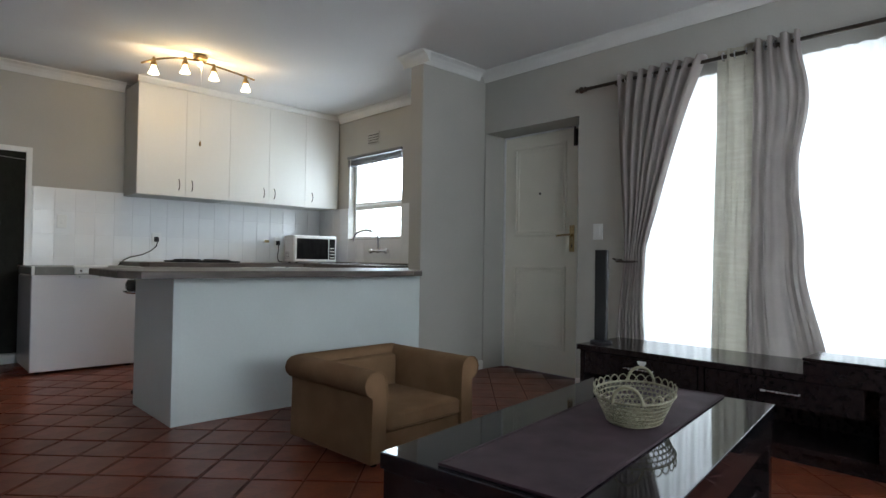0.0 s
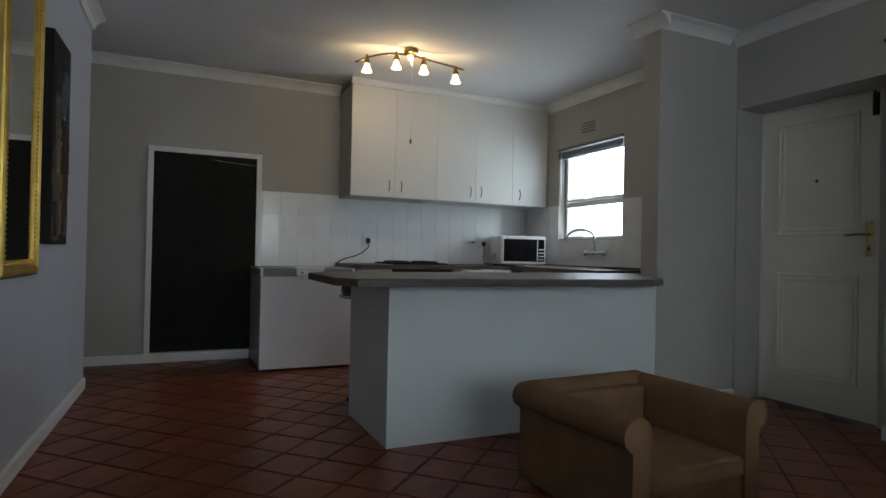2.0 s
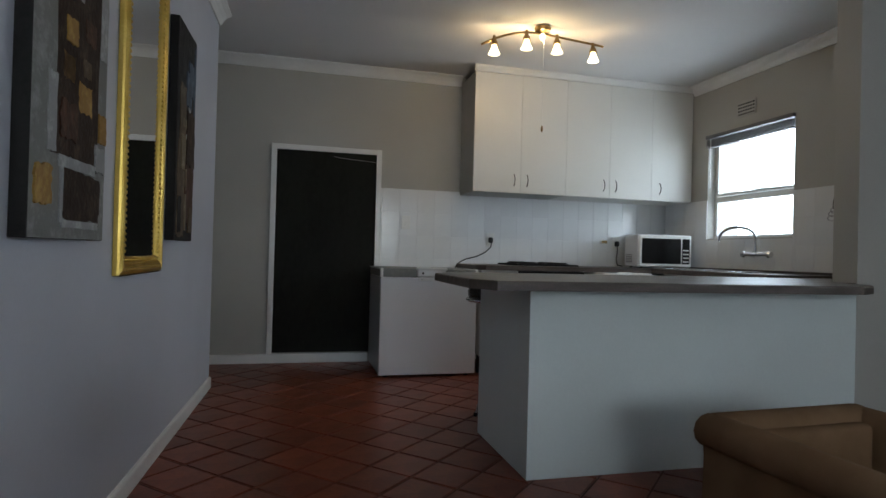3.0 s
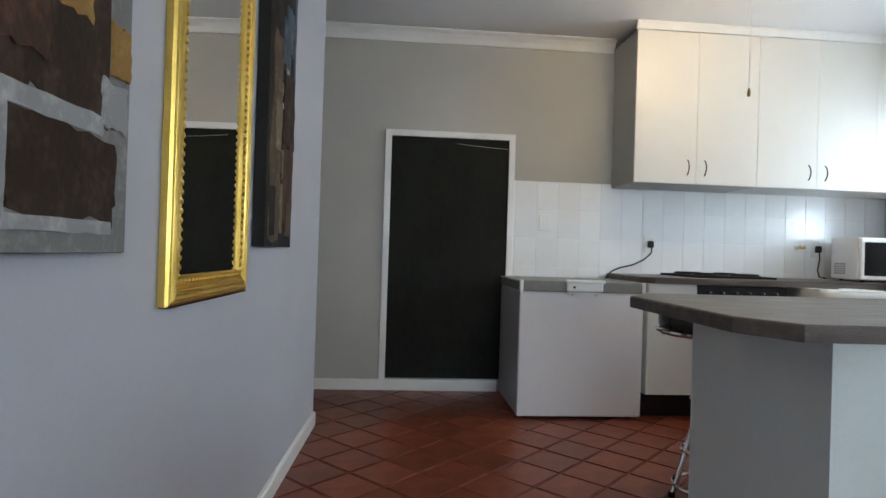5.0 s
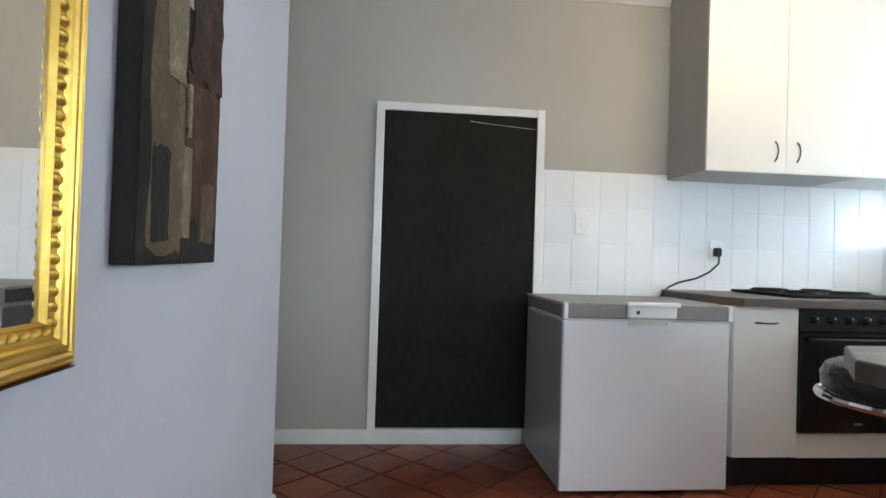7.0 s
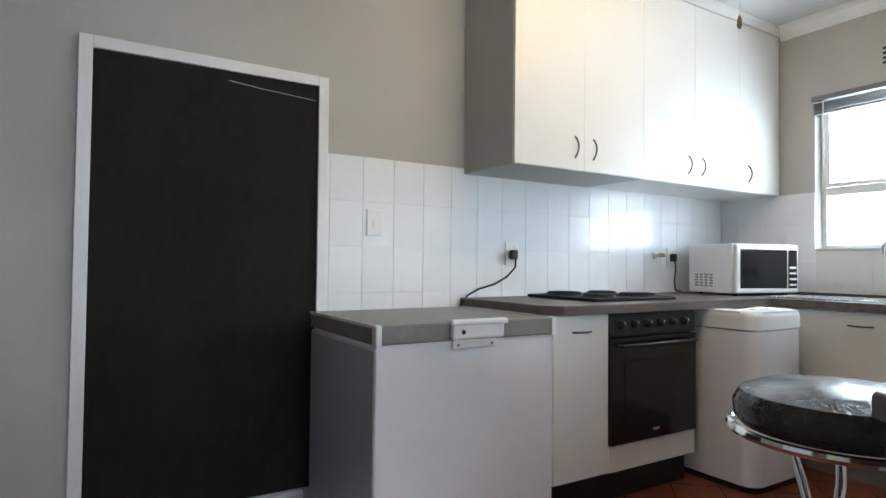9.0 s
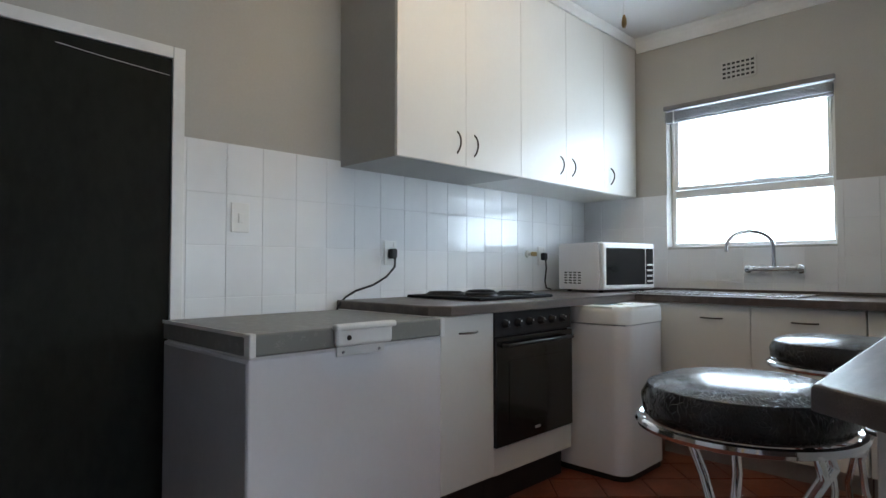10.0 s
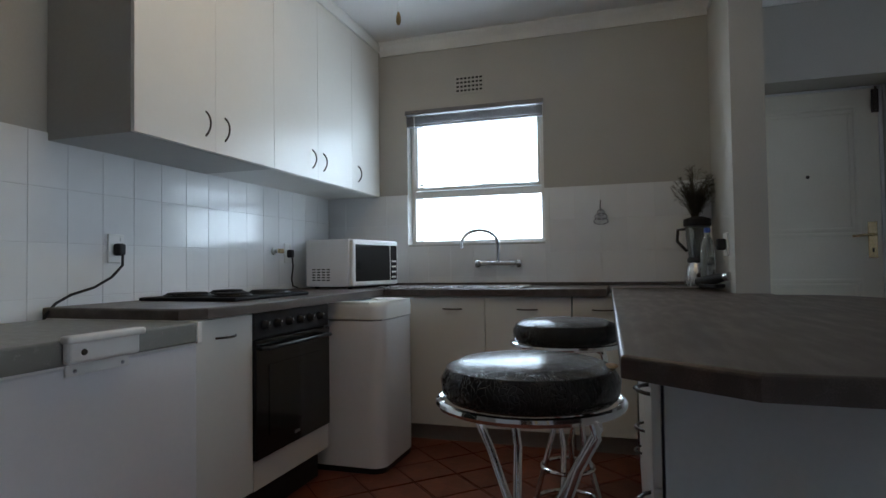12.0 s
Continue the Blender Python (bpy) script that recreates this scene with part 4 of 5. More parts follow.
P_EDGE = paint("black_canvas_edge", (0.012, 0.011, 0.011), (0.022, 0.020, 0.019), bump=0.3)
canvas(2.735, 3.232, 0.998, 2.12, P_GREY, [
    (0.24, 0.84, 0.195, 0.985, P_BROWN), (0.36, 0.90, 0.045, 0.172, P_BROWN), (0.30, 0.82, 0.172, 0.200, P_WHITE), (0.33, 0.365, 0.04, 0.18, P_WHITE),
    (0.36, 0.88, 0.028, 0.047, P_WHITE), (0.04, 0.22, 0.075, 0.165, P_GOLD), (0.36, 0.50, 0.475, 0.535, P_GOLD), (0.34, 0.49, 0.385, 0.445, P_GOLD),
    (0.55, 0.74, 0.325, 0.398, P_GOLD), (0.60, 0.72, 0.420, 0.462, P_TAUPE), (0.62, 0.78, 0.51, 0.57, P_RUST), (0.86, 0.985, 0.270, 0.345, P_GOLD),
    (0.14, 0.33, 0.665, 0.755, P_GOLD), (0.80, 0.96, 0.185, 0.255, P_WHITE), (0.86, 0.985, 0.50, 0.70, P_WHITE), (0.17, 0.27, 0.20, 0.38, P_WHITE),
    (0.46, 0.52, 0.66, 0.80, P_WHITE), (0.53, 0.58, 0.60, 0.68, P_WHITE), (0.30, 0.46, 0.58, 0.66, P_DARK), (0.26, 0.78, 0.80, 0.90, P_DARK), (0.30, 0.52, 0.24, 0.33, P_RUST), (0.58, 0.70, 0.86, 0.95, P_GOLD)],
       "abstract painting in umber, grey and ochre patches on canvas", 3)
canvas(4.185, 4.60, 1.018, 2.10, P_DARK, [
    (0.10, 0.48, 0.02, 0.46, P_TAUPE), (0.14, 0.46, 0.44, 0.72, P_TAUPE), (0.50, 0.96, 0.08, 0.36, P_RUST), (0.52, 0.97, 0.36, 0.62, P_BROWN), (0.44, 0.72, 0.64, 0.80, P_BLUE),
    (0.56, 0.82, 0.70, 0.86, P_BLUE), (0.22, 0.44, 0.33, 0.49, P_SAND), (0.40, 0.56, 0.485, 0.505, P_WHITE), (0.30, 0.50, 0.53, 0.57, P_SAND), (0.12, 0.30, 0.04, 0.20, P_DARK),
    (0.60, 0.70, 0.62, 0.70, P_WHITE), (0.46, 0.56, 0.05, 0.22, P_SAND), (0.50, 0.54, 0.24, 0.34, P_SAND), (0.70, 0.90, 0.04, 0.16, P_TAUPE), (0.66, 0.88, 0.44, 0.60, P_GOLD), (0.88, 0.97, 0.62, 0.97, P_BLUE)],
       "narrow abstract painting in dark brown and slate blue", 8)


def mirror(y0, y1, z0, z1):
    m = thing("wall_mirror", W0, y0, z0, "tall wall mirror in a broad gilded frame", "mirror")
    w, h, f = y1 - y0, z1 - z0, 0.069
    on_west(m)
    part("mirror_glass", B(0.006, 0.012, f - 0.01, w - f + 0.01, f - 0.01, h - f + 0.01), M_MIRROR, m)
    # mitred frame sides from a stepped profile: (distance inward, height off the wall)
    prof = [(0, 0), (0, 0.016), (0.004, 0.024), (0.009, 0.027), (0.013, 0.023), (0.015, 0.027), (0.022, 0.032), (0.029, 0.031), (0.032, 0.026), (0.035, 0.030), (0.042, 0.030), (0.046, 0.024), (0.049, 0.027), (0.054, 0.025), (0.058, 0.019), (0.078, 0.018), (0.082, 0.021), (0.088, 0.013), (0.088, 0)]
    prof = [(d * f / 0.088 if d < 0.088 else f, x) for d, x in prof]
    corners = [(0, 0), (w, 0), (w, h), (0, h)]
    inw = [(1, 1), (-1, 1), (-1, -1), (1, -1)]
    for i in range(4):
        j = (i + 1) % 4
        bm = bmesh.new()
        ends = []
        for q in (i, j):
            ends.append([bm.verts.new((x, corners[q][0] + inw[q][0] * d, corners[q][1] + inw[q][1] * d)) for d, x in prof])
        for k in range(len(prof)):
            n = (k + 1) % len(prof)
            bm.faces.new((ends[0][k], ends[0][n], ends[1][n], ends[1][k]))
        bm.faces.new(ends[0]), bm.faces.new(ends[1][::-1])
        bmesh.ops.recalc_face_normals(bm, faces=bm.faces)
        side = part("frame_side", bm, M_GOLD, m)
        # carved beads along the inner edge
        a, b = Vector(corners[i]) + Vector(inw[i]) * 0.056, Vector(corners[j]) + Vector(inw[j]) * 0.056
        n = int((b - a).length / 0.0215)
        bm = bmesh.new()
        for k in range(n):
            c = a.lerp(b, (k + 0.5) / n)
            along = (b - a).normalized()
            s = bmesh.ops.create_icosphere(bm, subdivisions=2, radius=1.0)
            turn = math.atan2(along.y, along.x) + 0.6
            bmesh.ops.transform(bm, verts=s["verts"], matrix=Matrix.Translation((0.020, c.x, c.y)) @ Matrix.Rotation(turn, 4, "X") @ Matrix.Diagonal((0.0085, 0.0095, 0.0058, 1)))
        part("carved_beading", bm, M_GOLD, side, smooth=True)
    for z in (0.0, h - 0.02):
        part("bottom_edge", B(0.002, 0.026, 0.002, w - 0.002, z - 0.002 if z == 0 else h - 0.001, z + 0.0 if z == 0 else h + 0.002), M_MAHOGANY, m, "red-brown outer edge")


mirror(3.468, 4.052, 0.876, 2.29)


# ---- bar stools ----
def stool():
    s = thing("bar_stool", 0, 0, 0, "chrome bar stool with cracked round black vinyl seat", "stool", "stools at the bar")
    zr, r = 0.71, 0.213
    part("seat", lathe(bmesh.new(), [(0.10, zr + 0.005), (r - 0.012, zr + 0.008), (r, zr + 0.022), (r + 0.003, zr + 0.055), (r - 0.012, zr + 0.083), (r - 0.045, zr + 0.096), (0.07, zr + 0.101), (0.01, zr + 0.102)], 48), M_VINYL, s, "cracked black vinyl cushion", smooth=True)
    part("seat_ring", sweep(bmesh.new(), [((r + 0.006) * math.cos(a * math.tau / 40), (r + 0.006) * math.sin(a * math.tau / 40), zr) for a in range(40)], 0.011, 8, True), M_CHROME, s, smooth=True)
    part("underplate", lathe(bmesh.new(), [(0.09, zr - 0.02), (0.13, zr - 0.004), (0.12, zr + 0.004)], 24), M_CHROME, s)
    # the tubes rise from four spread feet, cross close together and reach the ring in pairs
    for top, foot in ((215, 225), (245, 315), (345, 45), (25, 135)):
        c0, n0, c, n = math.cos(radians(top)), math.sin(radians(top)), math.cos(radians(foot)), math.sin(radians(foot))
        pts = [(0.10 * c0, 0.10 * n0, zr - 0.008), (0.155 * c0, 0.155 * n0, zr - 0.03), (0.165 * c0, 0.165 * n0, zr - 0.07), (0.12 * c0, 0.12 * n0, zr - 0.15), (0.03 * c0 + 0.03 * c, 0.03 * n0 + 0.03 * n, 0.40), (0.07 * c, 0.07 * n, 0.29), (0.135 * c, 0.135 * n, 0.05), (0.148 * c, 0.148 * n, 0.012)]
        leg = part("leg", sweep(bmesh.new(), pts, 0.0115, 10), M_CHROME, s, smooth=True)
        part("rubber_foot", lathe(bmesh.new(), [(0.015, 0), (0.015, 0.022)], 12, (0.149 * c, 0.149 * n, 0)), M_BLKPLASTIC, leg)
    for rad, z in ((0.105, 0.20), (0.138, 0.05), (0.07, 0.42)):
        part("foot_ring", sweep(bmesh.new(), [(rad * math.cos(a * math.tau / 32), rad * math.sin(a * math.tau / 32), z) for a in range(32)], 0.009, 8, True), M_CHROME, s, smooth=True)
    return s


st = stool()
st.matrix_world = pose(1.495, 4.555, 0, 0, 0, 40)
copy_thing(st, pose(2.55, 4.575, 0, 0, 0, 40))
# the near seat is worn through at its rim
worn = bmesh.new()
bmesh.ops.create_icosphere(worn, subdivisions=2, radius=1.0, matrix=Matrix.Translation((-0.122, -0.150, 0.71 + 0.088)) @ Matrix.Rotation(radians(50), 4, "Z") @ Matrix.Diagonal((0.016, 0.030, 0.006, 1)))
part("worn_patch", worn, M_FOAM, st, "tan backing showing through torn vinyl", smooth=True)


# ---- ceiling spotlight bar ----
def ceiling_light():
    x, y = 1.94, 5.07
    l = thing("ceiling_light", x, y, ZC, "curved bronze spotlight bar with four lit bulbs", "ceiling light", turn=-15)
    part("ceiling_rose", lathe(bmesh.new(), [(0.055, -0.001), (0.06, -0.012), (0.055, -0.035), (0.03, -0.042), (0.012, -0.05)], 28), M_BRONZE, l, smooth=True)
    part("curved_bar", sweep(bmesh.new(), [(-0.44 + 0.88 * k / 24, 0.10 * math.sin(math.pi * (k / 12 - 1)) * 0.5, -0.05 - 0.085 * abs(k / 12 - 1) ** 2) for k in range(25)], 0.0085, 8), M_BRONZE, l, smooth=True)
    for k, (dx, dz) in enumerate(((-0.35, -0.125), (-0.12, -0.085), (0.11, -0.085), (0.37, -0.145))):
        yy = 0.05 * math.sin(math.pi * dx / 0.44)
        sp = part("spot_holder", sweep(bmesh.new(), [(dx, yy, dz + 0.045), (dx, yy, dz + 0.01), (dx, yy - 0.01, dz - 0.015), (dx, yy - 0.015, dz - 0.035)], [0.010, 0.016, 0.026, 0.027], 14), M_BRONZE, l, smooth=True)
        part("glass_shade", lathe(bmesh.new(), [(0.017, -0.032), (0.020, -0.045), (0.027, -0.065), (0.038, -0.088), (0.042, -0.096), (0.034, -0.094), (0.016, -0.085)], 20, (dx, yy - 0.018, dz)), M_BULB, sp, "lit warm glass bulb", smooth=True)
        lamp = bpy.data.lights.new("bulb_light", "POINT")
        lamp.energy, lamp.color, lamp.shadow_soft_size = 2.1, (1.0, 0.72, 0.38), 0.035
        ob = new("bulb_light", lamp)
        ob.matrix_world = pose(x, y, ZC, 0, 0, -15) @ pose(dx, yy, dz)
        ob.location = (pose(x, y, ZC, 0, 0, -15) @ pose(dx, yy + 0.045, dz - 0.05)).translation
    part("centre_bulb", lathe(bmesh.new(), [(0.012, -0.05), (0.019, -0.062), (0.021, -0.078), (0.012, -0.09)], 16), M_BULB, l, "small lit centre bulb", smooth=True)
    lamp = bpy.data.lights.new("centre_bulb_light", "POINT")
    lamp.energy, lamp.color, lamp.shadow_soft_size = 2.4, (1.0, 0.72, 0.38), 0.012
    new("centre_bulb_light", lamp).matrix_world = pose(x, y, ZC - 0.105)
    cord = part("pull_cord", sweep(bmesh.new(), [(0.01, 0, -0.045), (0.012, 0, -0.715)], 0.0018, 6), M_WHTPLASTIC, l)
    part("cord_knob", lathe(bmesh.new(), [(0.003, -0.715), (0.008, -0.73), (0.009, -0.75), (0.005, -0.76)], 12, (0.012, 0, 0)), M_BRONZE, cord, smooth=True)


ceiling_light()


# ---- armchair ----
def rolled(bm, prof, stations, place):
    """A section of (out, up) pairs carried through stations (run, swell), closed at both ends."""
    rings = []
    for run, k in stations:
        cx, cz = 0.34, 0.25
        rings.append([bm.verts.new(place(cx + (o - cx) * k, run, cz + (z - cz) * k if z > 0.05 else z)) for o, z in prof])
    for u, q in zip(rings, rings[1:]):
        for k in range(len(prof)):
            n = (k + 1) % len(prof)
            bm.faces.new((u[k], u[n], q[n], q[k]))
    bm.faces.new(rings[0]), bm.faces.new(rings[-1][::-1])
    bmesh.ops.recalc_face_normals(bm, faces=bm.faces)
    return bm


def armchair():
    c = thing("armchair", 2.03, 2.62, 0, "low tan upholstered armchair with rolled arms", "armchair", turn=3)
    w, d = 0.335, 0.335
    part("base", B(-0.26, 0.26, -d + 0.012, d - 0.06, 0.025, 0.155, bevel=0.012), M_FABRIC, c, smooth=True)
    prof = [(0.262, 0.03), (0.258, 0.30), (0.262, 0.395), (0.275, 0.428), (0.300, 0.446), (0.330, 0.450), (0.360, 0.443), (0.383, 0.422), (0.392, 0.392), (0.384, 0.362), (0.364, 0.342), (0.348, 0.334), (0.345, 0.30), (0.348, 0.16), (0.352, 0.03)]
    for s in (-1, 1):
        arm = part("arm", rolled(bmesh.new(), prof, ((-d, 0.975), (-d + 0.008, 0.995), (-d + 0.02, 1.0), (-0.1, 1.0), (0.15, 1.0), (d - 0.02, 1.0), (d, 0.98)), lambda o, run, z, s=s: (s * o, run, z)), M_FABRIC, c, smooth=True)
        part("piping", sweep(bmesh.new(), [(s * o, -d - 0.001, z) for o, z in prof[1:12]], 0.0042, 6), M_FABRIC, arm, smooth=True)
    part("backrest", rolled(bmesh.new(), [(o - 0.035, z + 0.006 if z > 0.3 else z) for o, z in prof], ((-0.335, 0.985), (-0.32, 1.0), (-0.1, 1.0), (0.1, 1.0), (0.32, 1.0), (0.335, 0.985)), lambda o, run, z: (run, o, z)), M_FABRIC, c, smooth=True)
    part("inner_back", B(-0.255, 0.255, 0.17, 0.235, 0.16, 0.415, bevel=0.022, seg=3), M_FABRIC, c, smooth=True)
    cu = part("seat_cushion", B(-0.252, 0.252, -d - 0.008, 0.18, 0.158, 0.240, bevel=0.026, seg=4), M_FABRIC, c, smooth=True)
    for v in cu.data.vertices:
        v.co.z += 0.020 * max(0, 1 - (v.co.x / 0.25) ** 2) * (1 if v.co.z > 0.21 else 0)
        v.co.y -= 0.012 * max(0, 1 - (v.co.x / 0.25) ** 2) * (1 if v.co.y < -0.2 else 0)
    for z in (0.176, 0.226):
        part("piping", sweep(bmesh.new(), [(-0.236 + 0.0472 * k, -d - 0.008 - 0.012 * (1 - ((-0.236 + 0.0472 * k) / 0.25) ** 2), z + (0.012 if z > 0.2 else 0) * (1 - ((-0.236 + 0.0472 * k) / 0.25) ** 2)) for k in range(11)], 0.0038, 6), M_FABRIC, cu, smooth=True)
    for x in (-0.29, 0.29):
        for y in (-0.28, 0.28):
            part("foot", lathe(bmesh.new(), [(0.016, 0), (0.022, 0.032)], 12, (x, y, 0)), M_DARKWOOD, c)


armchair()


# ---- coffee table, runner, basket ----
TX, TY, TT, TZ = 1.818, 1.135, 8.0, 0.44


def coffee_table():
    t = thing("coffee_table", TX, TY, 0, "low black gloss coffee table with slab ends", "coffee table", turn=TT)
    w, d = 0.688, 0.368
    part("tabletop", B(-w, w, -d, d, TZ - 0.045, TZ, bevel=0.003), M_DARKGLOSS, t)
    for s in (-1, 1):
        part("leg_panel", B(s * (w - 0.06), s * (w - 0.005), -d + 0.01, d - 0.01, 0, TZ - 0.046, bevel=0.003), M_DARKWOOD, t)
    part("lower_shelf", B(-w + 0.061, w - 0.061, -d + 0.04, d - 0.04, 0.10, 0.13, bevel=0.003), M_DARKWOOD, t)
    part("apron", B(-w + 0.061, w - 0.061, -d + 0.01, -d + 0.03, TZ - 0.14, TZ - 0.046), M_DARKWOOD, t)
    part("apron", B(-w + 0.061, w - 0.061, d - 0.03, d - 0.01, TZ - 0.14, TZ - 0.046), M_DARKWOOD, t)
    r = thing("table_runner", TX, TY, TZ + 0.001, "plum satin table runner with soft creases", "table runner", turn=TT)
    bm = bmesh.new()
    nx, ny = 60, 14
    grid = {}
    for i in range(nx + 1):
        for j in range(ny + 1):
            x, y = -w + 0.02 + (2 * w - 0.03) * i / nx, -0.19 + 0.37 * j / ny
            z = 0.003 + 0.0035 * (noise.noise((x * 7, y * 11, 2.0)) + 1) * 0.5
            grid[i, j] = (bm.verts.new((x, y, z)), bm.verts.new((x, y, 0.0)))
    for i in range(nx):
        for j in range(ny):
            for k in (0, 1):
                bm.faces.new((grid[i, j][k], grid[i + 1, j][k], grid[i + 1, j + 1][k], grid[i, j + 1][k]))
    bmesh.ops.recalc_face_normals(bm, faces=bm.faces)
    part("cloth", bm, M_RUNNER, r, smooth=True)
    for x0, x1, y0, y1 in ((-w + 0.02, -w + 0.032, -0.19, 0.18), (w - 0.022, w - 0.010, -0.19, 0.18), (-w + 0.032, w - 0.022, -0.19, -0.18), (-w + 0.032, w - 0.022, 0.17, 0.18)):
        part("hem", B(x0, x1, y0, y1, 0.0, 0.0078, bevel=0.002), M_RUNNER, r)


coffee_table()


def basket():
    b = thing("wicker_basket", 1.915, 1.10, TZ + 0.008, "open oval wicker basket with looped rim and two handles", "basket", turn=22)
    ax, ay, h = 0.185, 0.125, 0.105

    def oval(kx, z, n=40):
        return [((ax * kx) * math.cos(a * math.tau / n), (ay * kx) * math.sin(a * math.tau / n), z) for a in range(n)]

    for i in range(7):
        q = i / 6
        part("woven_ring", sweep(bmesh.new(), oval(0.72 + 0.30 * q, 0.004 + h * 0.80 * q), 0.0022, 5, True), M_WIRE, b, smooth=True)
    part("rim", sweep(bmesh.new(), oval(1.03, h * 0.84), 0.004, 6, True), M_WIRE, b, smooth=True)
    for k in range(40):
        a0 = k * math.tau / 40
        for sgn in (1, -1):
            pts = []
            for s in range(7):
                q = s / 6
                a = a0 + sgn * 0.42 * q
                r = 0.72 + 0.31 * q
                pts.append((ax * r * math.cos(a), ay * r * math.sin(a), 0.004 + h * 0.84 * q))
            part("strand", sweep(bmesh.new(), pts, 0.0013, 4), M_WIRE, b)
    for k in range(26):
        a0 = k * math.tau / 26
        pts = []
        for s in range(7):
            q = s / 6
            a = a0 + (q - 0.5) * 0.36
            r = 1.03 + 0.02 * math.sin(math.pi * q)
            pts.append((ax * r * math.cos(a), ay * r * math.sin(a), h * 0.84 + 0.026 * math.sin(math.pi * q)))
        part("rim_loop", sweep(bmesh.new(), pts, 0.002, 5), M_WIRE, b, smooth=True)
    bm = bmesh.new()
    for i in range(-7, 8):
        x = i * 0.0165
        yy = ay * 0.72 * math.sqrt(max(0.02, 1 - (x / (ax * 0.72)) ** 2))
        sweep(bm, [(x, -yy, 0.004), (x, yy, 0.004)], 0.003, 5)
    part("base_slats", bm, M_WIRE, b)
    for s in (-1, 1):
        pts = [(s * ax * 1.03, 0.045 * math.cos(radians(a)), h * 0.84 + 0.052 * math.sin(radians(a))) for a in range(0, 181, 15)]
        part("handle", sweep(bmesh.new(), pts, 0.0055, 8), M_WIRE, b, smooth=True)


basket()


# ---- media cabinet and what stands on it ----
CZ = 0.447


def media_cabinet():
    x0, x1, y0, y1 = 3.30, 3.80, -1.0, 2.225
    c = thing("media_cabinet", x0, y1, 0, "long low near-black media cabinet with drawers and open bays", "cabinet")
    d, L = x1 - x0, y1 - y0
    part("top", B(-0.015, d, -L, 0.015, CZ - 0.035, CZ, bevel=0.003), M_DARKWOOD, c)
    part("bottom", B(0.02, d, -L + 0.03, -0.03, 0.06, 0.085), M_DARKWOOD, c)
    part("back", B(d - 0.015, d, -L + 0.03, -0.03, 0.085, CZ - 0.036), M_DARKWOOD, c)
    part("plinth", B(0.05, 0.07, -L + 0.03, -0.03, 0, 0.06), M_DARKWOOD, c)
    for y in (-0.001, -0.75, -1.55, -2.35, -L + 0.03):
        part("upright", B(0.0, d - 0.016, y - 0.03, y, 0.0 if y in (-0.001, -L + 0.03) else 0.086, CZ - 0.036, bevel=0.002), M_DARKWOOD, c)
    for i, y in enumerate((-0.035, -0.785, -1.585)):
        dr = part("drawer_front", B(-0.004, 0.016, y - 0.71, y - 0.004, CZ - 0.175, CZ - 0.04, bevel=0.003), M_DARKWOOD, c)
        part("handle", sweep(bmesh.new(), [(-0.004, y - 0.28, CZ - 0.105), (-0.026, y - 0.285, CZ - 0.105), (-0.026, y - 0.45, CZ - 0.105), (-0.004, y - 0.455, CZ - 0.105)], 0.005, 8), M_STEEL, dr, "brushed steel bar handle", smooth=True)
    bd = thing("drawer_badge", x0 - 0.006, 1.80, CZ - 0.055, "small white half-round tag on the drawer", "tag")
    bm = bmesh.new()
    prism(bm, arc(0, 0, 0.028, 180, 360, 12), 0, 0.003)
    part("tag", bm, M_WHTPLASTIC, bd).matrix_basis = pose(0, 0, 0, 90, 0, -90)


media_cabinet()


def tower_speaker():
    s = thing("tower_speaker", 3.45, 2.165, CZ, "slim black column loudspeaker", "loudspeaker", turn=20)
    part("base", lathe(bmesh.new(), [(0.07, 0), (0.07, 0.012), (0.04, 0.02)], 24), M_BLKPLASTIC, s)
    part("column", B(-0.035, 0.035, -0.038, 0.038, 0.02, 0.60, bevel=0.006), M_BLKPLASTIC, s)
    part("grille", B(-0.037, -0.034, -0.032, 0.032, 0.03, 0.59, bevel=0.001), M_DARKCLOTH, s)


M_DARKCLOTH = material("black_grille_cloth", (0.012, 0.012, 0.012), (0.02, 0.02, 0.02), 0.9, fine=500, bump=0.4)
tower_speaker()
db = thing("black_storage_box", 3.42, 0.55, CZ, "low black gloss box on the media cabinet", "box")
part("body", B(-0.14, 0.14, -0.42, 0.42, 0, 0.065, bevel=0.004), M_DARKWOOD, db)
part("lid", B(-0.142, 0.142, -0.422, 0.422, 0.066, 0.08, bevel=0.003), M_DARKWOOD, db)


# ---- curtains ----
RX, RZ = XE - 0.085, 2.265


def rod():
    r = thing("curtain_rod", RX, 0.9, RZ, "dark bronze curtain rod with turned finials", "curtain rod")
    part("rod", sweep(bmesh.new(), [(0, -1.9, 0), (0, 1.66, 0)], 0.0125, 12), M_DARKSTEEL, r, smooth=True)
    for s, y in ((1, 1.66), (-1, -1.9)):
        prof = [(0.0125, 0), (0.02, 0.008), (0.02, 0.014), (0.012, 0.02), (0.022, 0.035), (0.026, 0.048), (0.018, 0.062), (0.010, 0.07), (0.014, 0.082), (0.006, 0.098)]
        f = part("finial", lathe(bmesh.new(), prof, 18), M_DARKSTEEL, r, smooth=True)
        f.matrix_basis = pose(0, y, 0, -90 * s, 0, 0)
    for y in (1.42, 0.35, -1.2):
        part("bracket", sweep(bmesh.new(), [(0.084, y, -0.02), (0.03, y, -0.02), (0, y, -0.013)], 0.007, 8), M_DARKSTEEL, r, smooth=True)


rod()


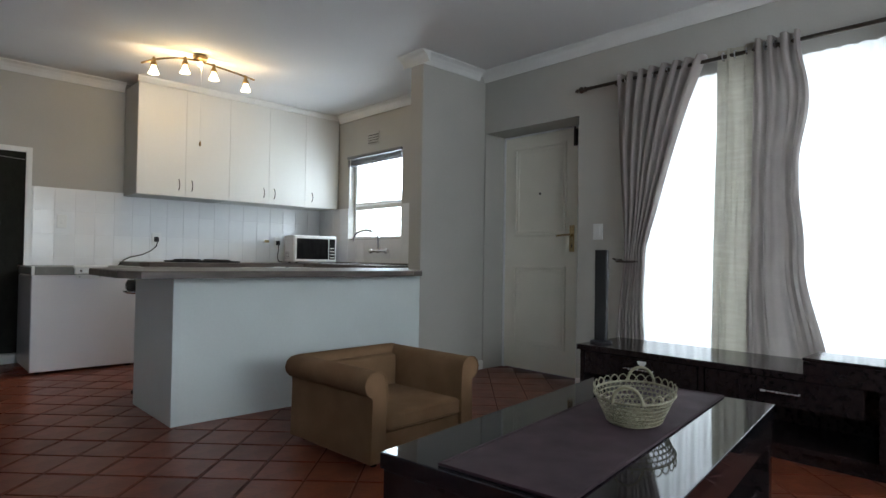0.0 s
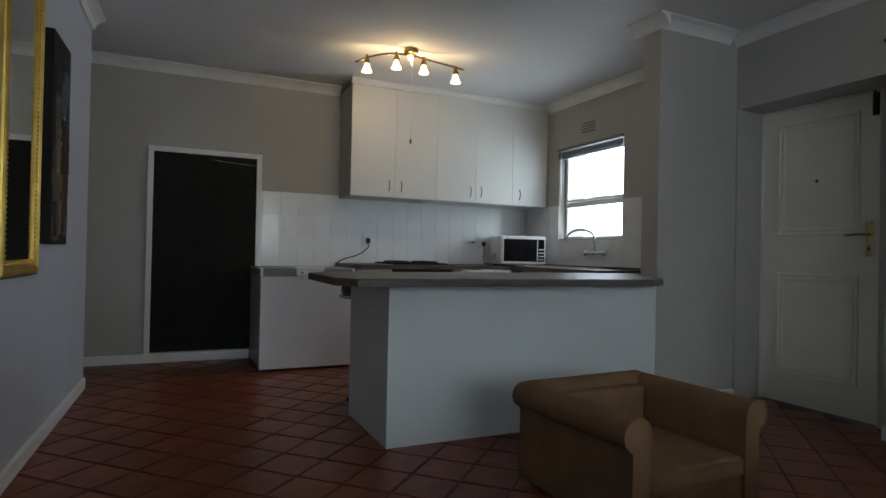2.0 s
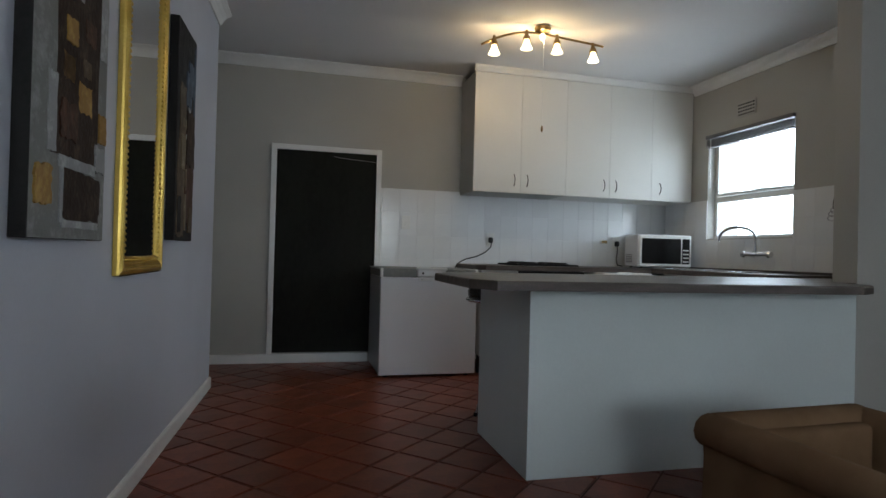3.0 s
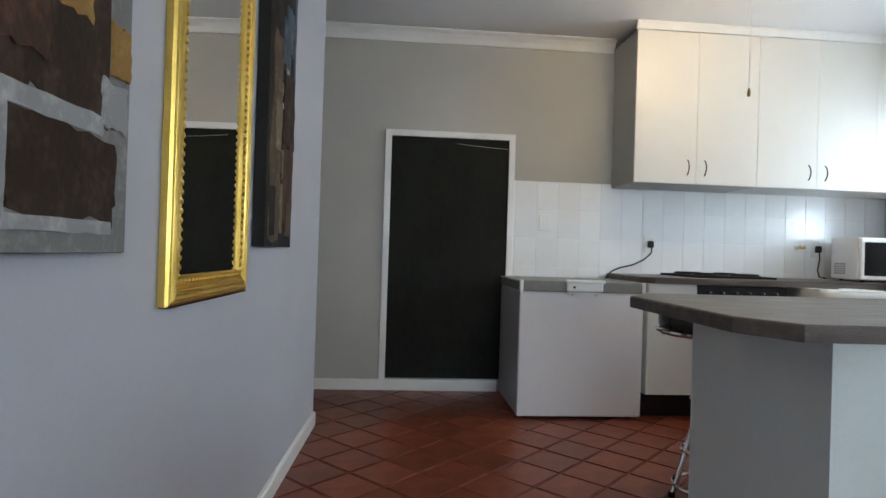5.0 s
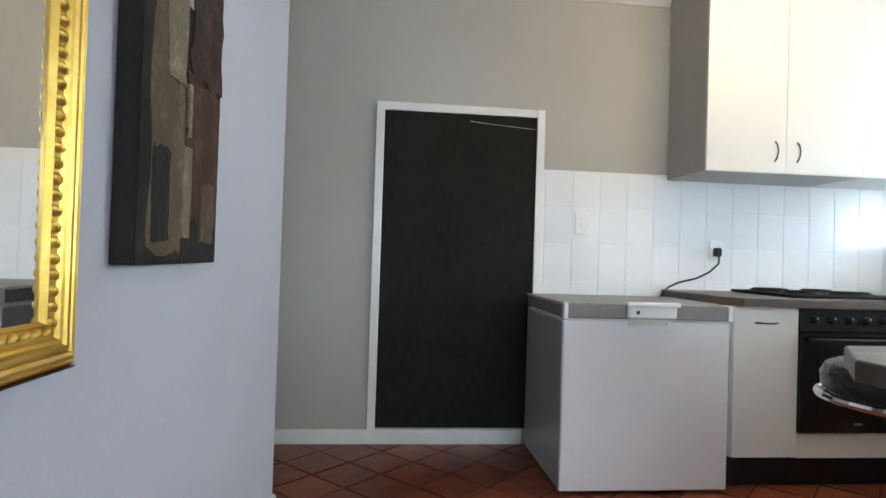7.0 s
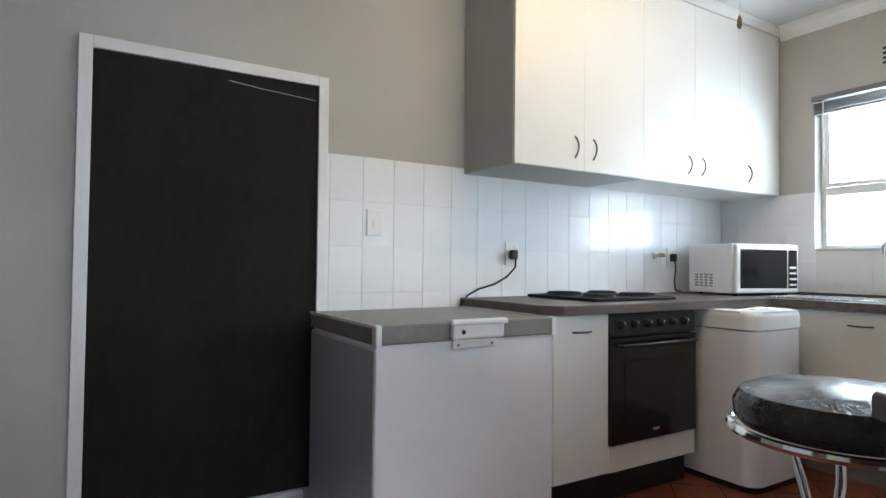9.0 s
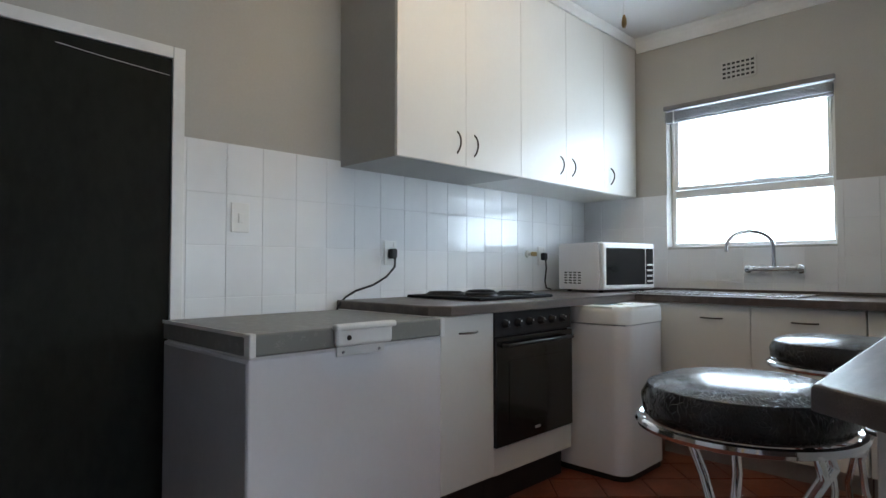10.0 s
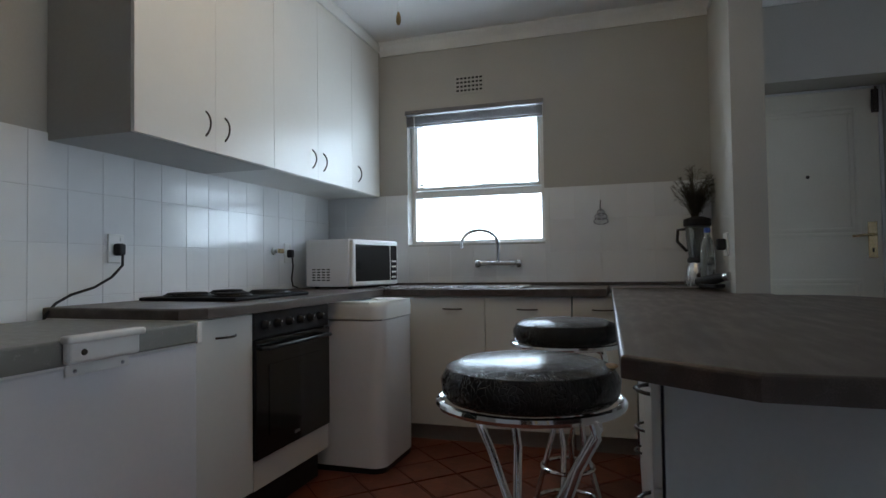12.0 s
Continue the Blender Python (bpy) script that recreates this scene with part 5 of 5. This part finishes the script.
def curtain(name, mat, label, y_at, folds, depth, z0, z1, x_off=0.0, group="", rings=0, seed=1):
    """A hanging cloth: y_at(s, q) gives the plan position for s across (0 to 1) and q down (0 top to 1 foot)."""
    c = thing(name, RX + x_off, 0, z0, label, "curtain", group)
    bm = bmesh.new()
    nx, nz = folds * 10, 36
    rows = []
    h = z1 - z0
    for k in range(nz + 1):
        q = k / nz
        row = []
        for i in range(nx + 1):
            s = i / nx
            y = y_at(s, q)
            wob = 0.45 * noise.noise((s * 4 + seed, q * 2.2, seed * 1.7)) + 0.3 * noise.noise((s * 3, 0.3, seed * 3.1))
            ph = s * folds * math.tau + wob * 5
            width = abs(y_at(1, q) - y_at(0, q))
            amp = depth * (0.55 + 0.45 * min(1, width / 0.5)) * (1 + 0.35 * noise.noise((s * 9, q * 3, seed)))
            row.append(bm.verts.new((amp * math.sin(ph), y + 0.35 * depth * math.sin(ph * 2) * 0.4, h * (1 - q))))
        rows.append(row)
    for a, b in zip(rows, rows[1:]):
        for i in range(nx):
            bm.faces.new((a[i], a[i + 1], b[i + 1], b[i]))
    ob = part("cloth", bm, mat, c, smooth=True)
    for i in range(rings):
        y = y_at((i + 0.5) / rings, 0)
        part("eyelet", sweep(bmesh.new(), [(0.024 * math.cos(a * math.tau / 16), y, h - 0.045 + 0.024 * math.sin(a * math.tau / 16)) for a in range(16)], 0.005, 6, True), M_STEEL, c, smooth=True)
    return c


def smooth_step(a, b, x):
    t = min(1, max(0, (x - a) / (b - a)))
    return t * t * (3 - 2 * t)


def tied(s, q):
    # gathered to the tie at 60 % of the drop, then falling free
    k = (q / 0.62) ** 0.85 if q < 0.62 else 1 - 0.22 * smooth_step(0.62, 0.95, q)
    left = 2.285 - 0.05 * smooth_step(0.2, 0.62, q) + 0.05 * smooth_step(0.62, 0.9, q)
    right = 1.67 + 0.41 * k + (0.09 * smooth_step(0.62, 0.9, q))
    return left + (right - left) * s


def middle(s, q):
    left = 1.40 + 0.02 * q
    right = 1.135 - 0.045 * smooth_step(0.03, 0.18, q) + 0.05 * smooth_step(0.2, 0.38, q) - 0.03 * smooth_step(0.45, 0.62, q) - 0.13 * smooth_step(0.65, 1.0, q)
    return left + (right - left) * s


def middle_right(s, q):
    return (0.76 + (0.30 - 0.76) * s) - 0.38 * min(1, q / 0.6) * (1 - s)


curtain("curtain", M_CURTAIN, "taupe eyelet curtain tied back beside the window", tied, 7, 0.045, 0.30, RZ + 0.045, rings=6, group="curtains", seed=2)
curtain("linen_curtain", M_LINEN, "sheer beige linen curtain panel hanging flat", lambda s, q: 1.605 + 0.03 * q + (1.39 - 1.605) * s, 2, 0.022, 0.30, RZ + 0.045, rings=3, group="curtains", seed=3)
curtain("curtain", M_CURTAIN, "taupe eyelet curtain hanging free between the windows", middle, 4, 0.045, 0.30, RZ + 0.045, x_off=-0.03, rings=5, group="curtains", seed=4)
curtain("curtain", M_CURTAIN, "taupe eyelet curtain at the far part of the window", middle_right, 6, 0.045, 0.30, RZ + 0.045, rings=6, group="curtains", seed=5)
curtain("sheer_curtain", M_SHEER, "white voile net curtain across the window", lambda s, q: 2.20 + (-0.72 - 2.20) * s, 34, 0.012, 0.26, 2.19, x_off=0.055, group="curtains", seed=6)
tb = thing("curtain_tieback", XE - 0.01, 2.285, 0.985, "dark cord curtain tieback with tassel end", "tieback")
part("cord", sweep(bmesh.new(), [(0, 0.02, 0), (-0.06, 0.02, 0.0), (-0.135, -0.02, -0.01), (-0.14, -0.09, -0.012), (-0.09, -0.16, -0.01), (-0.03, -0.16, 0)], 0.008, 8), M_DARKSTEEL, tb, smooth=True)
part("hook", sweep(bmesh.new(), [(0.009, 0.02, 0), (-0.03, 0.02, 0), (-0.045, 0.04, 0.004), (-0.045, 0.06, 0.01)], 0.007, 8), M_DARKSTEEL, tb, smooth=True)

# ---- wall tiles ----
TW, TH, G = 0.1628, 0.212, 0.0017


def tile_mesh(name, w, h, t, mat, bev):
    bm = B(-w / 2, w / 2, -t, 0, -h / 2, h / 2)
    front = [e for e in bm.edges if all(abs(v.co.y + t) < 1e-5 for v in e.verts)]
    bmesh.ops.bevel(bm, geom=front, offset=bev, segments=1, affect="EDGES")
    me = bpy.data.meshes.new(name)
    bm.to_mesh(me)
    bm.free()
    me.materials.append(mat)
    return me


def tiled(parent, u0, u1, z1, z0, along, plane, skip):
    full = {}
    u = u0
    while u < u1 - 0.01:
        w = min(TW, u1 - u)
        z = z1
        while z > z0 + 0.01:
            h = min(TH, z - z0)
            cu, cz = u + w / 2, z - h / 2
            if not skip(u, u + w, z - h, z):
                key = (round(w, 3), round(h, 3))
                if key not in full:
                    full[key] = tile_mesh("wall_tile", w - G, h - G, 0.006, M_TILE, 0.0009)
                if along == "x":
                    shared("wall_tile", full[key], parent, (cu, plane, cz))
                else:
                    shared("wall_tile", full[key], parent, (plane, cu, cz), -90)
            z -= h
        u += w


nw = bpy.data.objects["wall_north"]
part("grout_bed", B(0.985, XE - 0.004, YN - 0.0035, YN - 0.0005, 0.60, 1.571), M_WGROUT, nw)
tiled(nw, 1.0035, XE - 0.006, 1.571, 0.723, "x", YN - 0.001, lambda a, b, c, d: False)
part("grout_bed", B(XE - 0.0035, XE - 0.0005, 3.825, KITCHEN_WIN[0], 0.80, 1.545), M_WGROUT, east)
part("grout_bed", B(XE - 0.0035, XE - 0.0005, KITCHEN_WIN[1], YN - 0.006, 0.80, 1.545), M_WGROUT, east)
part("grout_bed", B(XE - 0.0035, XE - 0.0005, KITCHEN_WIN[0] + 0.0005, KITCHEN_WIN[1] - 0.0005, 0.80, KITCHEN_WIN[2] - 0.013), M_WGROUT, east)
for a, b, top in ((3.825, KITCHEN_WIN[0], 1.545), (KITCHEN_WIN[0], KITCHEN_WIN[1], 1.175), (KITCHEN_WIN[1], YN - 0.008, 1.545)):
    tiled(east, a, b, top, 0.85, "y", XE - 0.001, lambda a, b, c, d: False)

# ---- floor tiles, laid diagonally ----
S = 0.2312


def floor_mesh():
    bm = B(-S / 2 + 0.0045, S / 2 - 0.0045, -S / 2 + 0.0045, S / 2 - 0.0045, -0.012, 0)
    bmesh.ops.bevel(bm, geom=[e for e in bm.edges if all(abs(v.co.z) < 1e-5 for v in e.verts)], offset=0.004, segments=2, affect="EDGES")
    me = bpy.data.meshes.new("floor_tile")
    bm.to_mesh(me)
    bm.free()
    me.materials.append(M_TERRA)
    return me


fm = floor_mesh()
rest = bmesh.new()
cand = []
D = S * math.sqrt(2)
for i in range(-60, 61):
    for j in range(-60, 61):
        x = -0.049 + (i - j) * D / 2
        y = 5.812 + D / 2 + (i + j) * D / 2
        inside = (XW - 0.1 < x < XE + 0.12 and YB - 0.1 < y < YN + 0.1) or (-2.2 < x <= XW and 4.1 < y < YN + 0.1)
        under = (BAR_X + 0.17 < x < STUB_X and YS + 0.17 < y < 3.95)
        if inside and not under:
            cand.append((x, y))
rnd = random.Random(11)
near = sorted(cand, key=lambda c: abs(c[0] - 1.0) * 0.9 + abs(c[1] - 4.2) * 0.62)[:300]
chosen = set(near)
for x, y in near:
    ob = shared("floor_tile", fm, floor, (x, y, rnd.uniform(-0.0012, 0.0006)), 45)
for x, y in cand:
    if (x, y) not in chosen:
        z, r = rnd.uniform(-0.0012, 0.0006), S / math.sqrt(2) - 0.0064
        prism(rest, [(x + r, y), (x, y + r), (x - r, y), (x, y - r)], -0.012, z)
tagged(part("floor_tiles", rest, M_TERRA, floor), kind="stuff")
